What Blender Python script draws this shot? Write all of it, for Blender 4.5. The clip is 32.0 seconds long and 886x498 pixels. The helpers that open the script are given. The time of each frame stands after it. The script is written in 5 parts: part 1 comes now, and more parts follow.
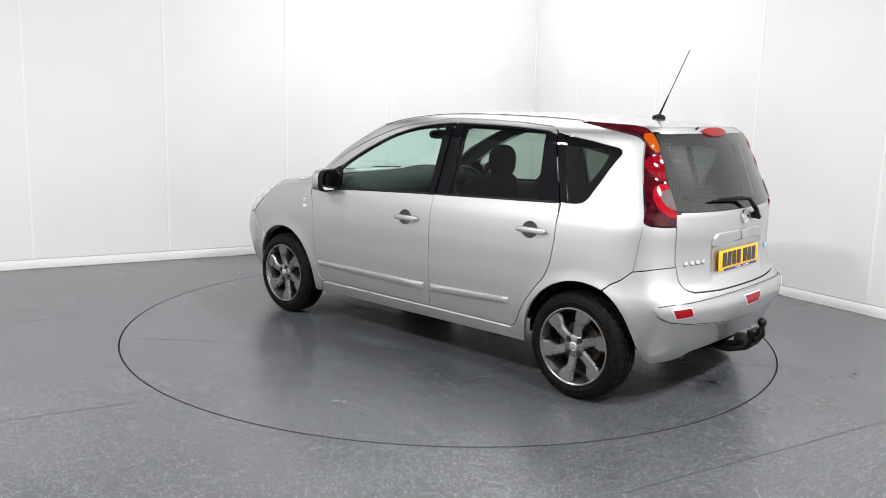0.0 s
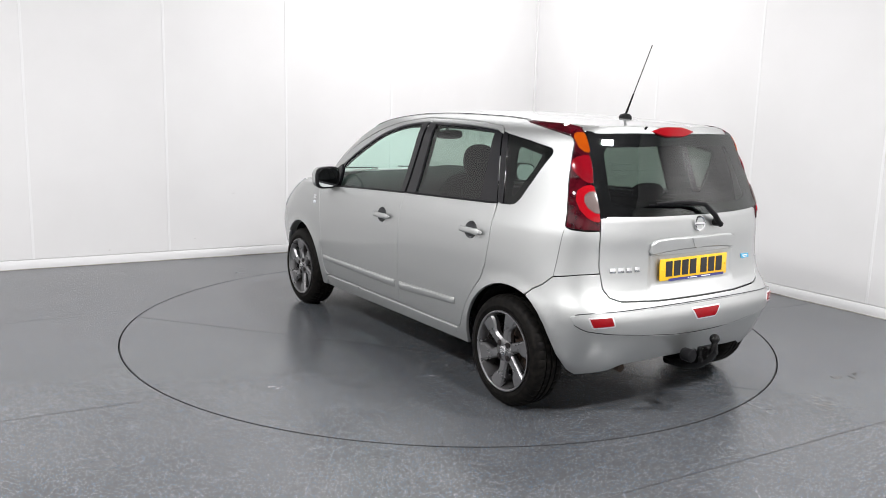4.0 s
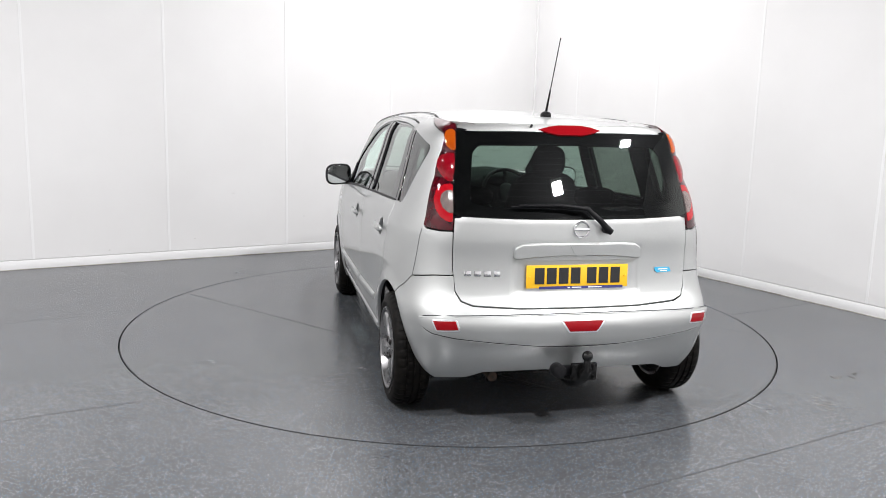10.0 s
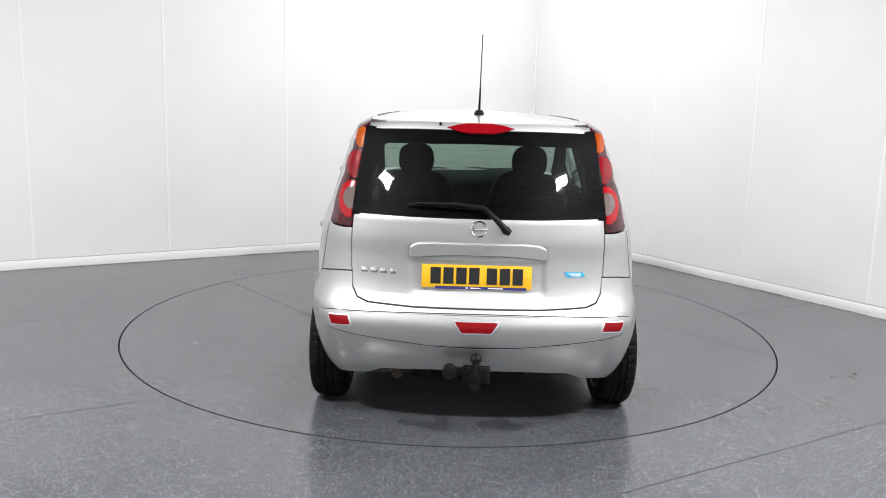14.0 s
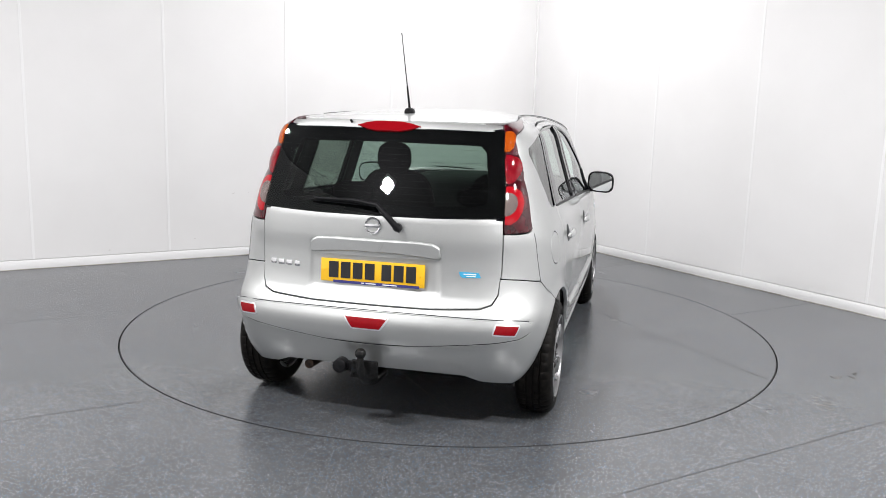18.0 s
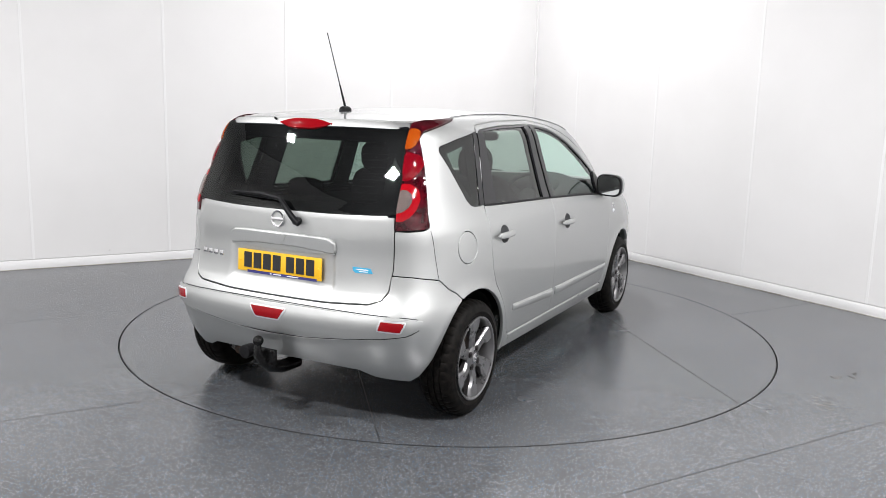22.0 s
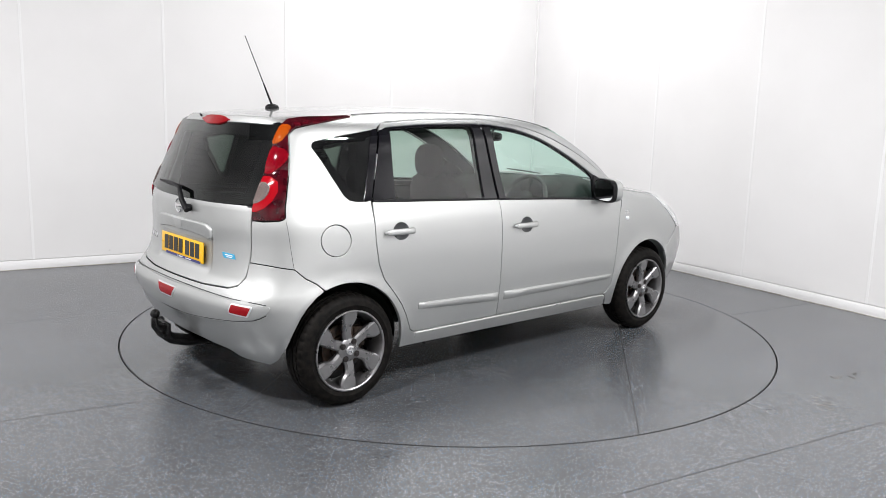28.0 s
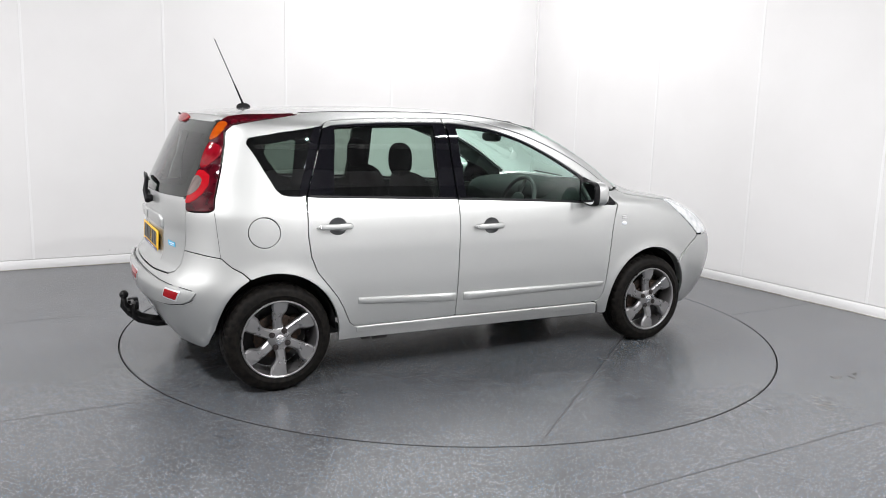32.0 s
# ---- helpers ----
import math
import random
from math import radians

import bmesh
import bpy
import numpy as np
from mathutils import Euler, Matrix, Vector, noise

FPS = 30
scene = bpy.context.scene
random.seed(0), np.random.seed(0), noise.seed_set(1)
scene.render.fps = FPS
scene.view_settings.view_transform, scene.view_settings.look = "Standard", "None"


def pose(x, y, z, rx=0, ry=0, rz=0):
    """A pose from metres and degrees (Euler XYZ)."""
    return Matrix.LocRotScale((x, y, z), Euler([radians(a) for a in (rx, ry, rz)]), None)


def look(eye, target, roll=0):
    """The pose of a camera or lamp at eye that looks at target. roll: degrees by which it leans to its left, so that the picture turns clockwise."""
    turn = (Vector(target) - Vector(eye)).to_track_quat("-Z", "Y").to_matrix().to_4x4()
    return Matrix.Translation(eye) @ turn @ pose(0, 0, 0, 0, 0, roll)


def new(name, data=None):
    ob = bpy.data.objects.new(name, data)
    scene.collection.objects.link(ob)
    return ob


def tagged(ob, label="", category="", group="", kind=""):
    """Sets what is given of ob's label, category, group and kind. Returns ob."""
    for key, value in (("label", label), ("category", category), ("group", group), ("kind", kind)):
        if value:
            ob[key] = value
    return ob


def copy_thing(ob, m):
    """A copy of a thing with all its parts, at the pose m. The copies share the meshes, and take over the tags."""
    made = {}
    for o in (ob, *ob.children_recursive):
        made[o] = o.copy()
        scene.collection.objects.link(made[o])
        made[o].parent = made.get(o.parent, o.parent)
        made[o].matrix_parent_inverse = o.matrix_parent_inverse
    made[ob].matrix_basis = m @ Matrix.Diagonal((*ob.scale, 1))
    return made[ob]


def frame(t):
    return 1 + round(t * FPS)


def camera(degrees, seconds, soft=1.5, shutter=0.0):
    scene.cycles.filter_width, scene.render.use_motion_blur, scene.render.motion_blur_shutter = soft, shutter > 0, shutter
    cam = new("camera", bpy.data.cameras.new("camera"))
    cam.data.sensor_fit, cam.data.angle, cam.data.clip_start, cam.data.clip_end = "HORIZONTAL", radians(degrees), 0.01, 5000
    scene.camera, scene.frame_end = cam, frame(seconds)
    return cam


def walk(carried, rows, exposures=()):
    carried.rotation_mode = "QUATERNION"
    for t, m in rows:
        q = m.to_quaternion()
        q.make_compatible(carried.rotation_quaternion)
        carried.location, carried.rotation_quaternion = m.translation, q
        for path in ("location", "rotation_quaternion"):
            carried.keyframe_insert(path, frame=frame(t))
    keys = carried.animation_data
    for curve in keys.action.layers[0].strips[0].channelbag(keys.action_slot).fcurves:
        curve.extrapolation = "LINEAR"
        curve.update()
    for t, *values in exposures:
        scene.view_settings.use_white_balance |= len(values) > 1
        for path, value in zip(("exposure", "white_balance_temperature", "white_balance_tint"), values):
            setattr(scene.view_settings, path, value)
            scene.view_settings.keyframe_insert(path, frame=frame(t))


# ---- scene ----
EXPOSURE = -0.03
# studio lamps, square panels that face the floor: x, y, z, watts, size
LAMPS = [
    (-2.05, -4.45, 4.0, 215, 0.26),
    (2.30, -4.40, 4.0, 215, 0.26),
    (-4.10, -2.10, 4.0, 165, 0.26),
    (3.50, -2.70, 4.0, 172, 0.26),
    # added unseen lamp that evens the brightness of both walls at the corner
    (0.30, 1.75, 4.5, 160, 0.26),
]

# ---- camera ----
cam = camera(56.85, 32.0, 0.8)
EYE = Vector((0.0, -5.8696, 1.5600))
AIM = EYE + Vector((math.sin(radians(-0.486)) * math.cos(radians(9.817)), math.cos(radians(-0.486)) * math.cos(radians(9.817)), -math.sin(radians(9.817))))
walk(cam, [(0.0, look(EYE, AIM, 1.547)), (32.0, look(EYE, AIM, 1.547))], [(0.0, EXPOSURE), (32.0, EXPOSURE)])

# ---- light ----
world = bpy.data.worlds.new("world")
scene.world = world
world.use_nodes = True
world.node_tree.nodes["Background"].inputs["Color"].default_value = (0.9, 0.95, 1.0, 1)
world.node_tree.nodes["Background"].inputs["Strength"].default_value = 0.02


# ---- materials ----
def mat(name, color, rough=0.5, metal=0.0, coat=0.0, coat_rough=0.03, spec=0.5, emit=None, strength=0.0):
    m = bpy.data.materials.new(name)
    m.use_nodes = True
    b = m.node_tree.nodes["Principled BSDF"]
    b.inputs["Base Color"].default_value = (*color, 1)
    b.inputs["Roughness"].default_value = rough
    b.inputs["Metallic"].default_value = metal
    b.inputs["Coat Weight"].default_value = coat
    b.inputs["Coat Roughness"].default_value = coat_rough
    b.inputs["Specular IOR Level"].default_value = spec
    if emit:
        b.inputs["Emission Color"].default_value = (*emit, 1)
        b.inputs["Emission Strength"].default_value = strength
    return m


def node(m, kind, **values):
    n = m.node_tree.nodes.new(kind)
    for key, value in values.items():
        n.inputs[key.replace("_", " ")].default_value = value
    return n


def link(m, a, b):
    m.node_tree.links.new(a, b)


def bsdf(m):
    return m.node_tree.nodes["Principled BSDF"]


def noisy(m, scale, low, high, detail=4.0, coords="Object", target="Base Color", lo=0.35, hi=0.65):
    """Blends two values of one input by noise of the given scale."""
    tex = node(m, "ShaderNodeTexNoise", Scale=scale, Detail=detail)
    link(m, node(m, "ShaderNodeTexCoord").outputs[coords], tex.inputs["Vector"])
    ramp = node(m, "ShaderNodeValToRGB")
    ramp.color_ramp.elements[0].position, ramp.color_ramp.elements[1].position = lo, hi
    if target == "Base Color":
        ramp.color_ramp.elements[0].color, ramp.color_ramp.elements[1].color = (*low, 1), (*high, 1)
    else:
        ramp.color_ramp.elements[0].color, ramp.color_ramp.elements[1].color = (low, low, low, 1), (high, high, high, 1)
    link(m, tex.outputs["Fac"], ramp.inputs["Fac"])
    link(m, ramp.outputs["Color"], bsdf(m).inputs[target])
    return ramp


def bumpy(m, scale, strength, distance=0.001, detail=3.0, coords="Object"):
    tex = node(m, "ShaderNodeTexNoise", Scale=scale, Detail=detail)
    link(m, node(m, "ShaderNodeTexCoord").outputs[coords], tex.inputs["Vector"])
    b = node(m, "ShaderNodeBump", Strength=strength, Distance=distance)
    link(m, tex.outputs["Fac"], b.inputs["Height"])
    link(m, b.outputs["Normal"], bsdf(m).inputs["Normal"])


def floor_material(name):
    """Grey speckled safety vinyl, slightly glossy, with traffic marks."""
    m = mat(name, (0.12, 0.125, 0.13), 0.3, spec=0.58)
    at = node(m, "ShaderNodeTexCoord").outputs["Object"]
    big = node(m, "ShaderNodeTexNoise", Scale=1.3, Detail=5.0)
    link(m, at, big.inputs["Vector"])
    base = node(m, "ShaderNodeValToRGB")
    base.color_ramp.elements[0].position, base.color_ramp.elements[1].position = 0.3, 0.7
    base.color_ramp.elements[0].color, base.color_ramp.elements[1].color = FLOOR_LOW, FLOOR_HIGH
    link(m, big.outputs["Fac"], base.inputs["Fac"])
    last = base.outputs["Color"]
    for scale, hi, tone in ((120.0, 0.27, (0.016, 0.017, 0.019, 1)), (140.0, 0.22, (0.05, 0.13, 0.22, 1)), (125.0, 0.22, (0.42, 0.43, 0.45, 1))):
        v = node(m, "ShaderNodeTexVoronoi", Scale=scale)
        v.inputs["Randomness"].default_value = 1.0
        link(m, at, v.inputs["Vector"])
        r = node(m, "ShaderNodeValToRGB")
        r.color_ramp.elements[0].position, r.color_ramp.elements[1].position = hi, hi + 0.08
        r.color_ramp.elements[0].color, r.color_ramp.elements[1].color = (1, 1, 1, 1), (0, 0, 0, 1)
        link(m, v.outputs["Distance"], r.inputs["Fac"])
        keep = node(m, "ShaderNodeMath")
        keep.operation = "GREATER_THAN"
        keep.inputs[1].default_value = 0.55
        sep = node(m, "ShaderNodeSeparateColor")
        link(m, v.outputs["Color"], sep.inputs["Color"])
        link(m, sep.outputs["Red"], keep.inputs[0])
        both = node(m, "ShaderNodeMath")
        both.operation = "MULTIPLY"
        link(m, r.outputs["Color"], both.inputs[0])
        link(m, keep.outputs[0], both.inputs[1])
        mix = node(m, "ShaderNodeMix")
        mix.data_type = "RGBA"
        link(m, both.outputs[0], mix.inputs["Factor"])
        link(m, last, mix.inputs["A"])
        mix.inputs["B"].default_value = tone
        last = mix.outputs["Result"]
    link(m, last, bsdf(m).inputs["Base Color"])
    rough = node(m, "ShaderNodeTexNoise", Scale=2.2, Detail=6.0)
    link(m, at, rough.inputs["Vector"])
    rr = node(m, "ShaderNodeMapRange")
    rr.inputs["From Min"].default_value, rr.inputs["From Max"].default_value = 0.3, 0.7
    rr.inputs["To Min"].default_value, rr.inputs["To Max"].default_value = FLOOR_ROUGH[0], FLOOR_ROUGH[1]
    link(m, rough.outputs["Fac"], rr.inputs["Value"])
    link(m, rr.outputs["Result"], bsdf(m).inputs["Roughness"])
    fine = node(m, "ShaderNodeTexNoise", Scale=180.0, Detail=2.0)
    link(m, at, fine.inputs["Vector"])
    b = node(m, "ShaderNodeBump", Strength=0.12, Distance=0.0008)
    link(m, fine.outputs["Fac"], b.inputs["Height"])
    link(m, b.outputs["Normal"], bsdf(m).inputs["Normal"])
    return m


def tinted_glass(name, tint, film=0.0):
    """A thin pane: tinted see-through with a clear mirror reflection by Fresnel, under a thin hazy film of dust."""
    m = bpy.data.materials.new(name)
    m.use_nodes = True
    m.node_tree.nodes.clear()
    out = node(m, "ShaderNodeOutputMaterial")
    clear = node(m, "ShaderNodeBsdfTransparent", Color=(*tint, 1))
    dust = node(m, "ShaderNodeBsdfAnisotropic", Color=(0.9, 0.92, 0.95, 1), Roughness=0.42)
    tex = node(m, "ShaderNodeTexNoise", Scale=3.0, Detail=4.0)
    link(m, node(m, "ShaderNodeTexCoord").outputs["Object"], tex.inputs["Vector"])
    amount = node(m, "ShaderNodeMapRange", From_Min=0.3, From_Max=0.7, To_Min=film * 0.7, To_Max=film * 1.3)
    link(m, tex.outputs["Fac"], amount.inputs["Value"])
    body = node(m, "ShaderNodeMixShader")
    link(m, amount.outputs["Result"], body.inputs["Fac"])
    link(m, clear.outputs["BSDF"], body.inputs[1])
    link(m, dust.outputs["BSDF"], body.inputs[2])
    gloss = node(m, "ShaderNodeBsdfAnisotropic", Color=(1, 1, 1, 1), Roughness=0.015)
    facing = node(m, "ShaderNodeLayerWeight", Blend=0.5)
    steep = node(m, "ShaderNodeMath")
    steep.operation = "POWER"
    steep.inputs[1].default_value = 5.0
    link(m, facing.outputs["Facing"], steep.inputs[0])
    f = node(m, "ShaderNodeMath")
    f.operation = "MULTIPLY_ADD"
    f.inputs[1].default_value, f.inputs[2].default_value = 0.90, 0.05
    link(m, steep.outputs[0], f.inputs[0])
    mix = node(m, "ShaderNodeMixShader")
    link(m, f.outputs[0], mix.inputs["Fac"])
    link(m, body.outputs["Shader"], mix.inputs[1])
    link(m, gloss.outputs["BSDF"], mix.inputs[2])
    link(m, mix.outputs["Shader"], out.inputs["Surface"])
    return m


def lens_material(name, dark, bright, scale, rough=0.04):
    """A moulded plastic lens: a field of small bright pips on a darker ground, glossy outside."""
    m = mat(name, bright, rough, spec=0.3)
    at = node(m, "ShaderNodeTexCoord").outputs["Object"]
    v = node(m, "ShaderNodeTexVoronoi", Scale=scale)
    v.inputs["Randomness"].default_value = 0.35
    link(m, at, v.inputs["Vector"])
    ramp = node(m, "ShaderNodeValToRGB")
    ramp.color_ramp.elements[0].position, ramp.color_ramp.elements[1].position = 0.18, 0.62
    ramp.color_ramp.elements[0].color, ramp.color_ramp.elements[1].color = (*bright, 1), (*dark, 1)
    link(m, v.outputs["Distance"], ramp.inputs["Fac"])
    link(m, ramp.outputs["Color"], bsdf(m).inputs["Base Color"])
    b = node(m, "ShaderNodeBump", Strength=0.08, Distance=0.002)
    link(m, v.outputs["Distance"], b.inputs["Height"])
    link(m, b.outputs["Normal"], bsdf(m).inputs["Normal"])
    return m


FLOOR_LOW, FLOOR_HIGH, FLOOR_ROUGH = (0.064, 0.067, 0.071, 1), (0.082, 0.085, 0.089, 1), (0.235, 0.275)
VINYL = floor_material("vinyl_floor")
SEAM = mat("seam", (0.02, 0.02, 0.022), 0.5)
PIT = mat("pit_black", (0.012, 0.012, 0.012), 0.8)
WALL = mat("white_panel", (0.745, 0.742, 0.740), 0.32)
noisy(WALL, 0.9, (0.725, 0.721, 0.718), (0.765, 0.762, 0.760))
bumpy(WALL, 1.6, 0.05, 0.004)
STRIP = mat("white_trim", (0.80, 0.80, 0.80), 0.35)
CEIL = mat("dark_ceiling", (0.05, 0.05, 0.05), 0.8)
noisy(CEIL, 0.8, (0.035, 0.035, 0.037), (0.06, 0.06, 0.06))

PAINT = mat("silver_paint", (0.50, 0.512, 0.508), 0.51, 0.95, 1.0, 0.025)
noisy(PAINT, 900.0, (0.455, 0.465, 0.458), (0.555, 0.565, 0.558), 1.0)
bumpy(PAINT, 1200.0, 0.06, 0.0004, 1.0)
bsdf(PAINT).inputs["Specular Tint"].default_value = (0.55, 0.56, 0.57, 1)
TRIM = mat("silver_trim", (0.475, 0.485, 0.478), 0.42, 0.80, 0.5, 0.05)
BLACK = mat("black_plastic", (0.008, 0.008, 0.009), 0.4, spec=0.12)
noisy(BLACK, 60.0, (0.006, 0.006, 0.007), (0.012, 0.012, 0.013))
GLOSSBLACK = mat("gloss_black", (0.006, 0.006, 0.008), 0.03, spec=0.4)
# dark underside; also the painted shade on panel rims inside the gaps
UNDER = mat("underbody_and_gap_shade", (0.015, 0.015, 0.015), 0.8)
RUBBER = mat("tyre_rubber", (0.005, 0.0048, 0.0046), 0.55, spec=0.08)
noisy(RUBBER, 35.0, (0.003, 0.003, 0.003), (0.010, 0.0088, 0.0076))
bumpy(RUBBER, 220.0, 0.2, 0.0006)
ALLOY = mat("alloy_wheel", (0.27, 0.268, 0.272), 0.3, 0.92)
noisy(ALLOY, 18.0, 0.24, 0.42, target="Roughness")
RUST = mat("brake_rust", (0.06, 0.035, 0.022), 0.75, 0.3)
noisy(RUST, 40.0, (0.02, 0.016, 0.013), (0.06, 0.036, 0.024))
# silver lip round the reflectors; its lamp highlight is put into this brighter metal
HIGHLIT_BEZEL = mat("highlit_bezel", (0.78, 0.79, 0.80), 0.35, 0.9)
CHROME = mat("chrome", (0.75, 0.75, 0.76), 0.08, 1.0)
RED = mat("red_lens", (0.22, 0.003, 0.007), 0.08, 0.0, 0.0, spec=0.18)
noisy(RED, 400.0, (0.19, 0.003, 0.006), (0.26, 0.004, 0.008))
DARKRED = mat("dark_red_lens", (0.040, 0.002, 0.005), 0.03, 0.0, 0.0, spec=0.5)
noisy(DARKRED, 22.0, (0.022, 0.001, 0.003), (0.075, 0.003, 0.008))
RUBY = lens_material("ruby_lens", (0.09, 0.001, 0.004), (0.36, 0.006, 0.016), 210.0)
AMBER = lens_material("amber_lens", (0.20, 0.022, 0.002), (0.62, 0.13, 0.006), 150.0)
RING = lens_material("ring_lens", (0.26, 0.003, 0.007), (0.44, 0.008, 0.016), 260.0)
CLEARLAMP = lens_material("clear_lamp", (0.06, 0.042, 0.04), (0.30, 0.25, 0.235), 200.0)
HEADLAMP = mat("headlamp", (0.72, 0.74, 0.75), 0.12, 0.4, 1.0)
noisy(HEADLAMP, 14.0, (0.5, 0.53, 0.55), (0.85, 0.87, 0.88))
YELLOW = mat("plate_yellow", (0.80, 0.46, 0.015), 0.35)
PLATEBLACK = mat("plate_black", (0.012, 0.012, 0.014), 0.4)
NAVY = mat("navy_bar", (0.03, 0.03, 0.16), 0.4)
BLUE = mat("sticker_blue", (0.05, 0.38, 0.62), 0.3, 0.2)
PALE = mat("pale_mark", (0.75, 0.78, 0.82), 0.35)
FABRIC = mat("seat_fabric", (0.007, 0.007, 0.0075), 0.95, spec=0.05)
bumpy(FABRIC, 300.0, 0.4, 0.001)
TRIMGREY = mat("cabin_plastic", (0.030, 0.035, 0.033), 0.85, spec=0.1)
bumpy(TRIMGREY, 260.0, 0.3, 0.0008)
LINER = mat("cabin_headliner", (0.14, 0.14, 0.135), 0.9)
TINT = tinted_glass("privacy_glass", (0.45, 0.52, 0.475), 0.002)
TINT_QUARTER = tinted_glass("quarter_privacy_glass", (0.22, 0.27, 0.24), 0.003)
TINT_REAR = tinted_glass("dark_privacy_glass", (0.28, 0.34, 0.305), 0.003)
GREEN = tinted_glass("green_glass", (0.84, 1.0, 0.935), 0.001)
MIRROR = mat("mirror_glass", (0.85, 0.87, 0.88), 0.01, 1.0)


# ---- mesh helpers ----
def mesh_of(name, bm, material, smooth=None):
    me = bpy.data.meshes.new(name)
    bm.to_mesh(me)
    bm.free()
    me.materials.append(material)
    if smooth is not None:
        me.polygons.foreach_set("use_smooth", [True] * len(me.polygons))
        me.set_sharp_from_angle(angle=radians(smooth))
    return me


def part(name, bm, material, parent=None, label="", smooth=35, m=None):
    """Links a bmesh as one mesh object, under a thing or a part where one is given."""
    ob = new(name, mesh_of(name, bm, material, smooth))
    if parent is not None:
        ob.parent = parent
    if m is not None:
        ob.matrix_basis = m
    if label:
        ob["label"] = label
    return ob


def box(sx, sy, sz, at=(0, 0, 0), bevel=0.0, seg=2, turn=None):
    bm = bmesh.new()
    bmesh.ops.create_cube(bm, size=1)
    bmesh.ops.scale(bm, vec=(sx, sy, sz), verts=bm.verts)
    if bevel:
        bmesh.ops.bevel(bm, geom=bm.edges[:], offset=bevel, segments=seg, affect="EDGES", profile=0.5)
    if turn is not None:
        bmesh.ops.transform(bm, matrix=turn, verts=bm.verts)
    bmesh.ops.translate(bm, vec=at, verts=bm.verts)
    return bm


def cyl(r, depth, at=(0, 0, 0), axis="Z", r2=None, seg=32, bevel=0.0):
    bm = bmesh.new()
    bmesh.ops.create_cone(bm, cap_ends=True, segments=seg, radius1=r, radius2=r if r2 is None else r2, depth=depth)
    if bevel:
        rim = [e for e in bm.edges if abs(e.verts[0].co.z - e.verts[1].co.z) < 1e-6]
        bmesh.ops.bevel(bm, geom=rim, offset=bevel, segments=2, affect="EDGES", profile=0.5)
    if axis == "Y":
        bmesh.ops.rotate(bm, matrix=Matrix.Rotation(radians(-90), 3, "X"), verts=bm.verts)
    if axis == "X":
        bmesh.ops.rotate(bm, matrix=Matrix.Rotation(radians(90), 3, "Y"), verts=bm.verts)
    bmesh.ops.translate(bm, vec=at, verts=bm.verts)
    return bm


def rod(points, r, seg=12, radii=None):
    """A round bar through the points."""
    bm = bmesh.new()
    pts = [Vector(p) for p in points]
    rings = []
    for i, p in enumerate(pts):
        d = (pts[min(i + 1, len(pts) - 1)] - pts[max(i - 1, 0)]).normalized()
        a = d.orthogonal().normalized() if i == 0 else (rings_axis - d * rings_axis.dot(d)).normalized()
        rings_axis = a
        b = d.cross(a)
        rr = radii[i] if radii else r
        rings.append([bm.verts.new(p + (a * math.cos(k * 2 * math.pi / seg) + b * math.sin(k * 2 * math.pi / seg)) * rr) for k in range(seg)])
    for u, v in zip(rings, rings[1:]):
        for k in range(seg):
            bm.faces.new((u[k], u[(k + 1) % seg], v[(k + 1) % seg], v[k]))
    bm.faces.new(rings[0][::-1])
    bm.faces.new(rings[-1])
    return bm


def lathe(profile, seg=64):
    """A closed ring swept round the axis from (radius, along) points."""
    bm = bmesh.new()
    rings = []
    for k in range(seg):
        c, s = math.cos(2 * math.pi * k / seg), math.sin(2 * math.pi * k / seg)
        rings.append([bm.verts.new((r * c, a, r * s)) for r, a in profile])
    n = len(profile)
    for k in range(seg):
        u, v = rings[k], rings[(k + 1) % seg]
        for i in range(n):
            bm.faces.new((u[i], u[(i + 1) % n], v[(i + 1) % n], v[i]))
    bmesh.ops.recalc_face_normals(bm, faces=bm.faces)
    return bm


def join(*parts):
    """Several bmeshes as one."""
    me = bpy.data.meshes.new("join")
    bm = bmesh.new()
    for p in parts:
        p.to_mesh(me)
        p.free()
        bm.from_mesh(me)
    bpy.data.meshes.remove(me)
    return bm


def ball(rx, ry, rz, at=(0, 0, 0), seg=24, power=2.0):
    """A rounded solid; a power above 2 makes it boxier."""
    bm = bmesh.new()
    bmesh.ops.create_uvsphere(bm, u_segments=seg, v_segments=seg // 2 + 2, radius=1)
    for v in bm.verts:
        n = v.co.normalized()
        k = (abs(n.x) ** power + abs(n.y) ** power + abs(n.z) ** power) ** (-1 / power)
        v.co = Vector((n.x * k * rx + at[0], n.y * k * ry + at[1], n.z * k * rz + at[2]))
    return bm


def outline_slab(points, depth, bevel=0.0):
    """A flat plate from an outline in the (x, z) plane with its depth along y."""
    bm = bmesh.new()
    f = bm.faces.new([bm.verts.new((x, 0, z)) for x, z in points])
    g = bmesh.ops.extrude_face_region(bm, geom=[f])
    bmesh.ops.translate(bm, vec=(0, depth, 0), verts=[v for v in g["geom"] if isinstance(v, bmesh.types.BMVert)])
    bmesh.ops.recalc_face_normals(bm, faces=bm.faces)
    if bevel:
        bmesh.ops.bevel(bm, geom=bm.edges[:], offset=bevel, segments=2, affect="EDGES", profile=0.5)
    return bm


# ---- room ----
CORNER = Vector((0.979, 4.271, 0))
ALONG_L = Vector((-0.862, -0.507, 0)).normalized()
ALONG_R = Vector((0.5456, -0.8381, 0)).normalized()
ROOM_H = 4.8
LEN_L, LEN_R = 9.6, 10.2
RADIUS = 2.2615


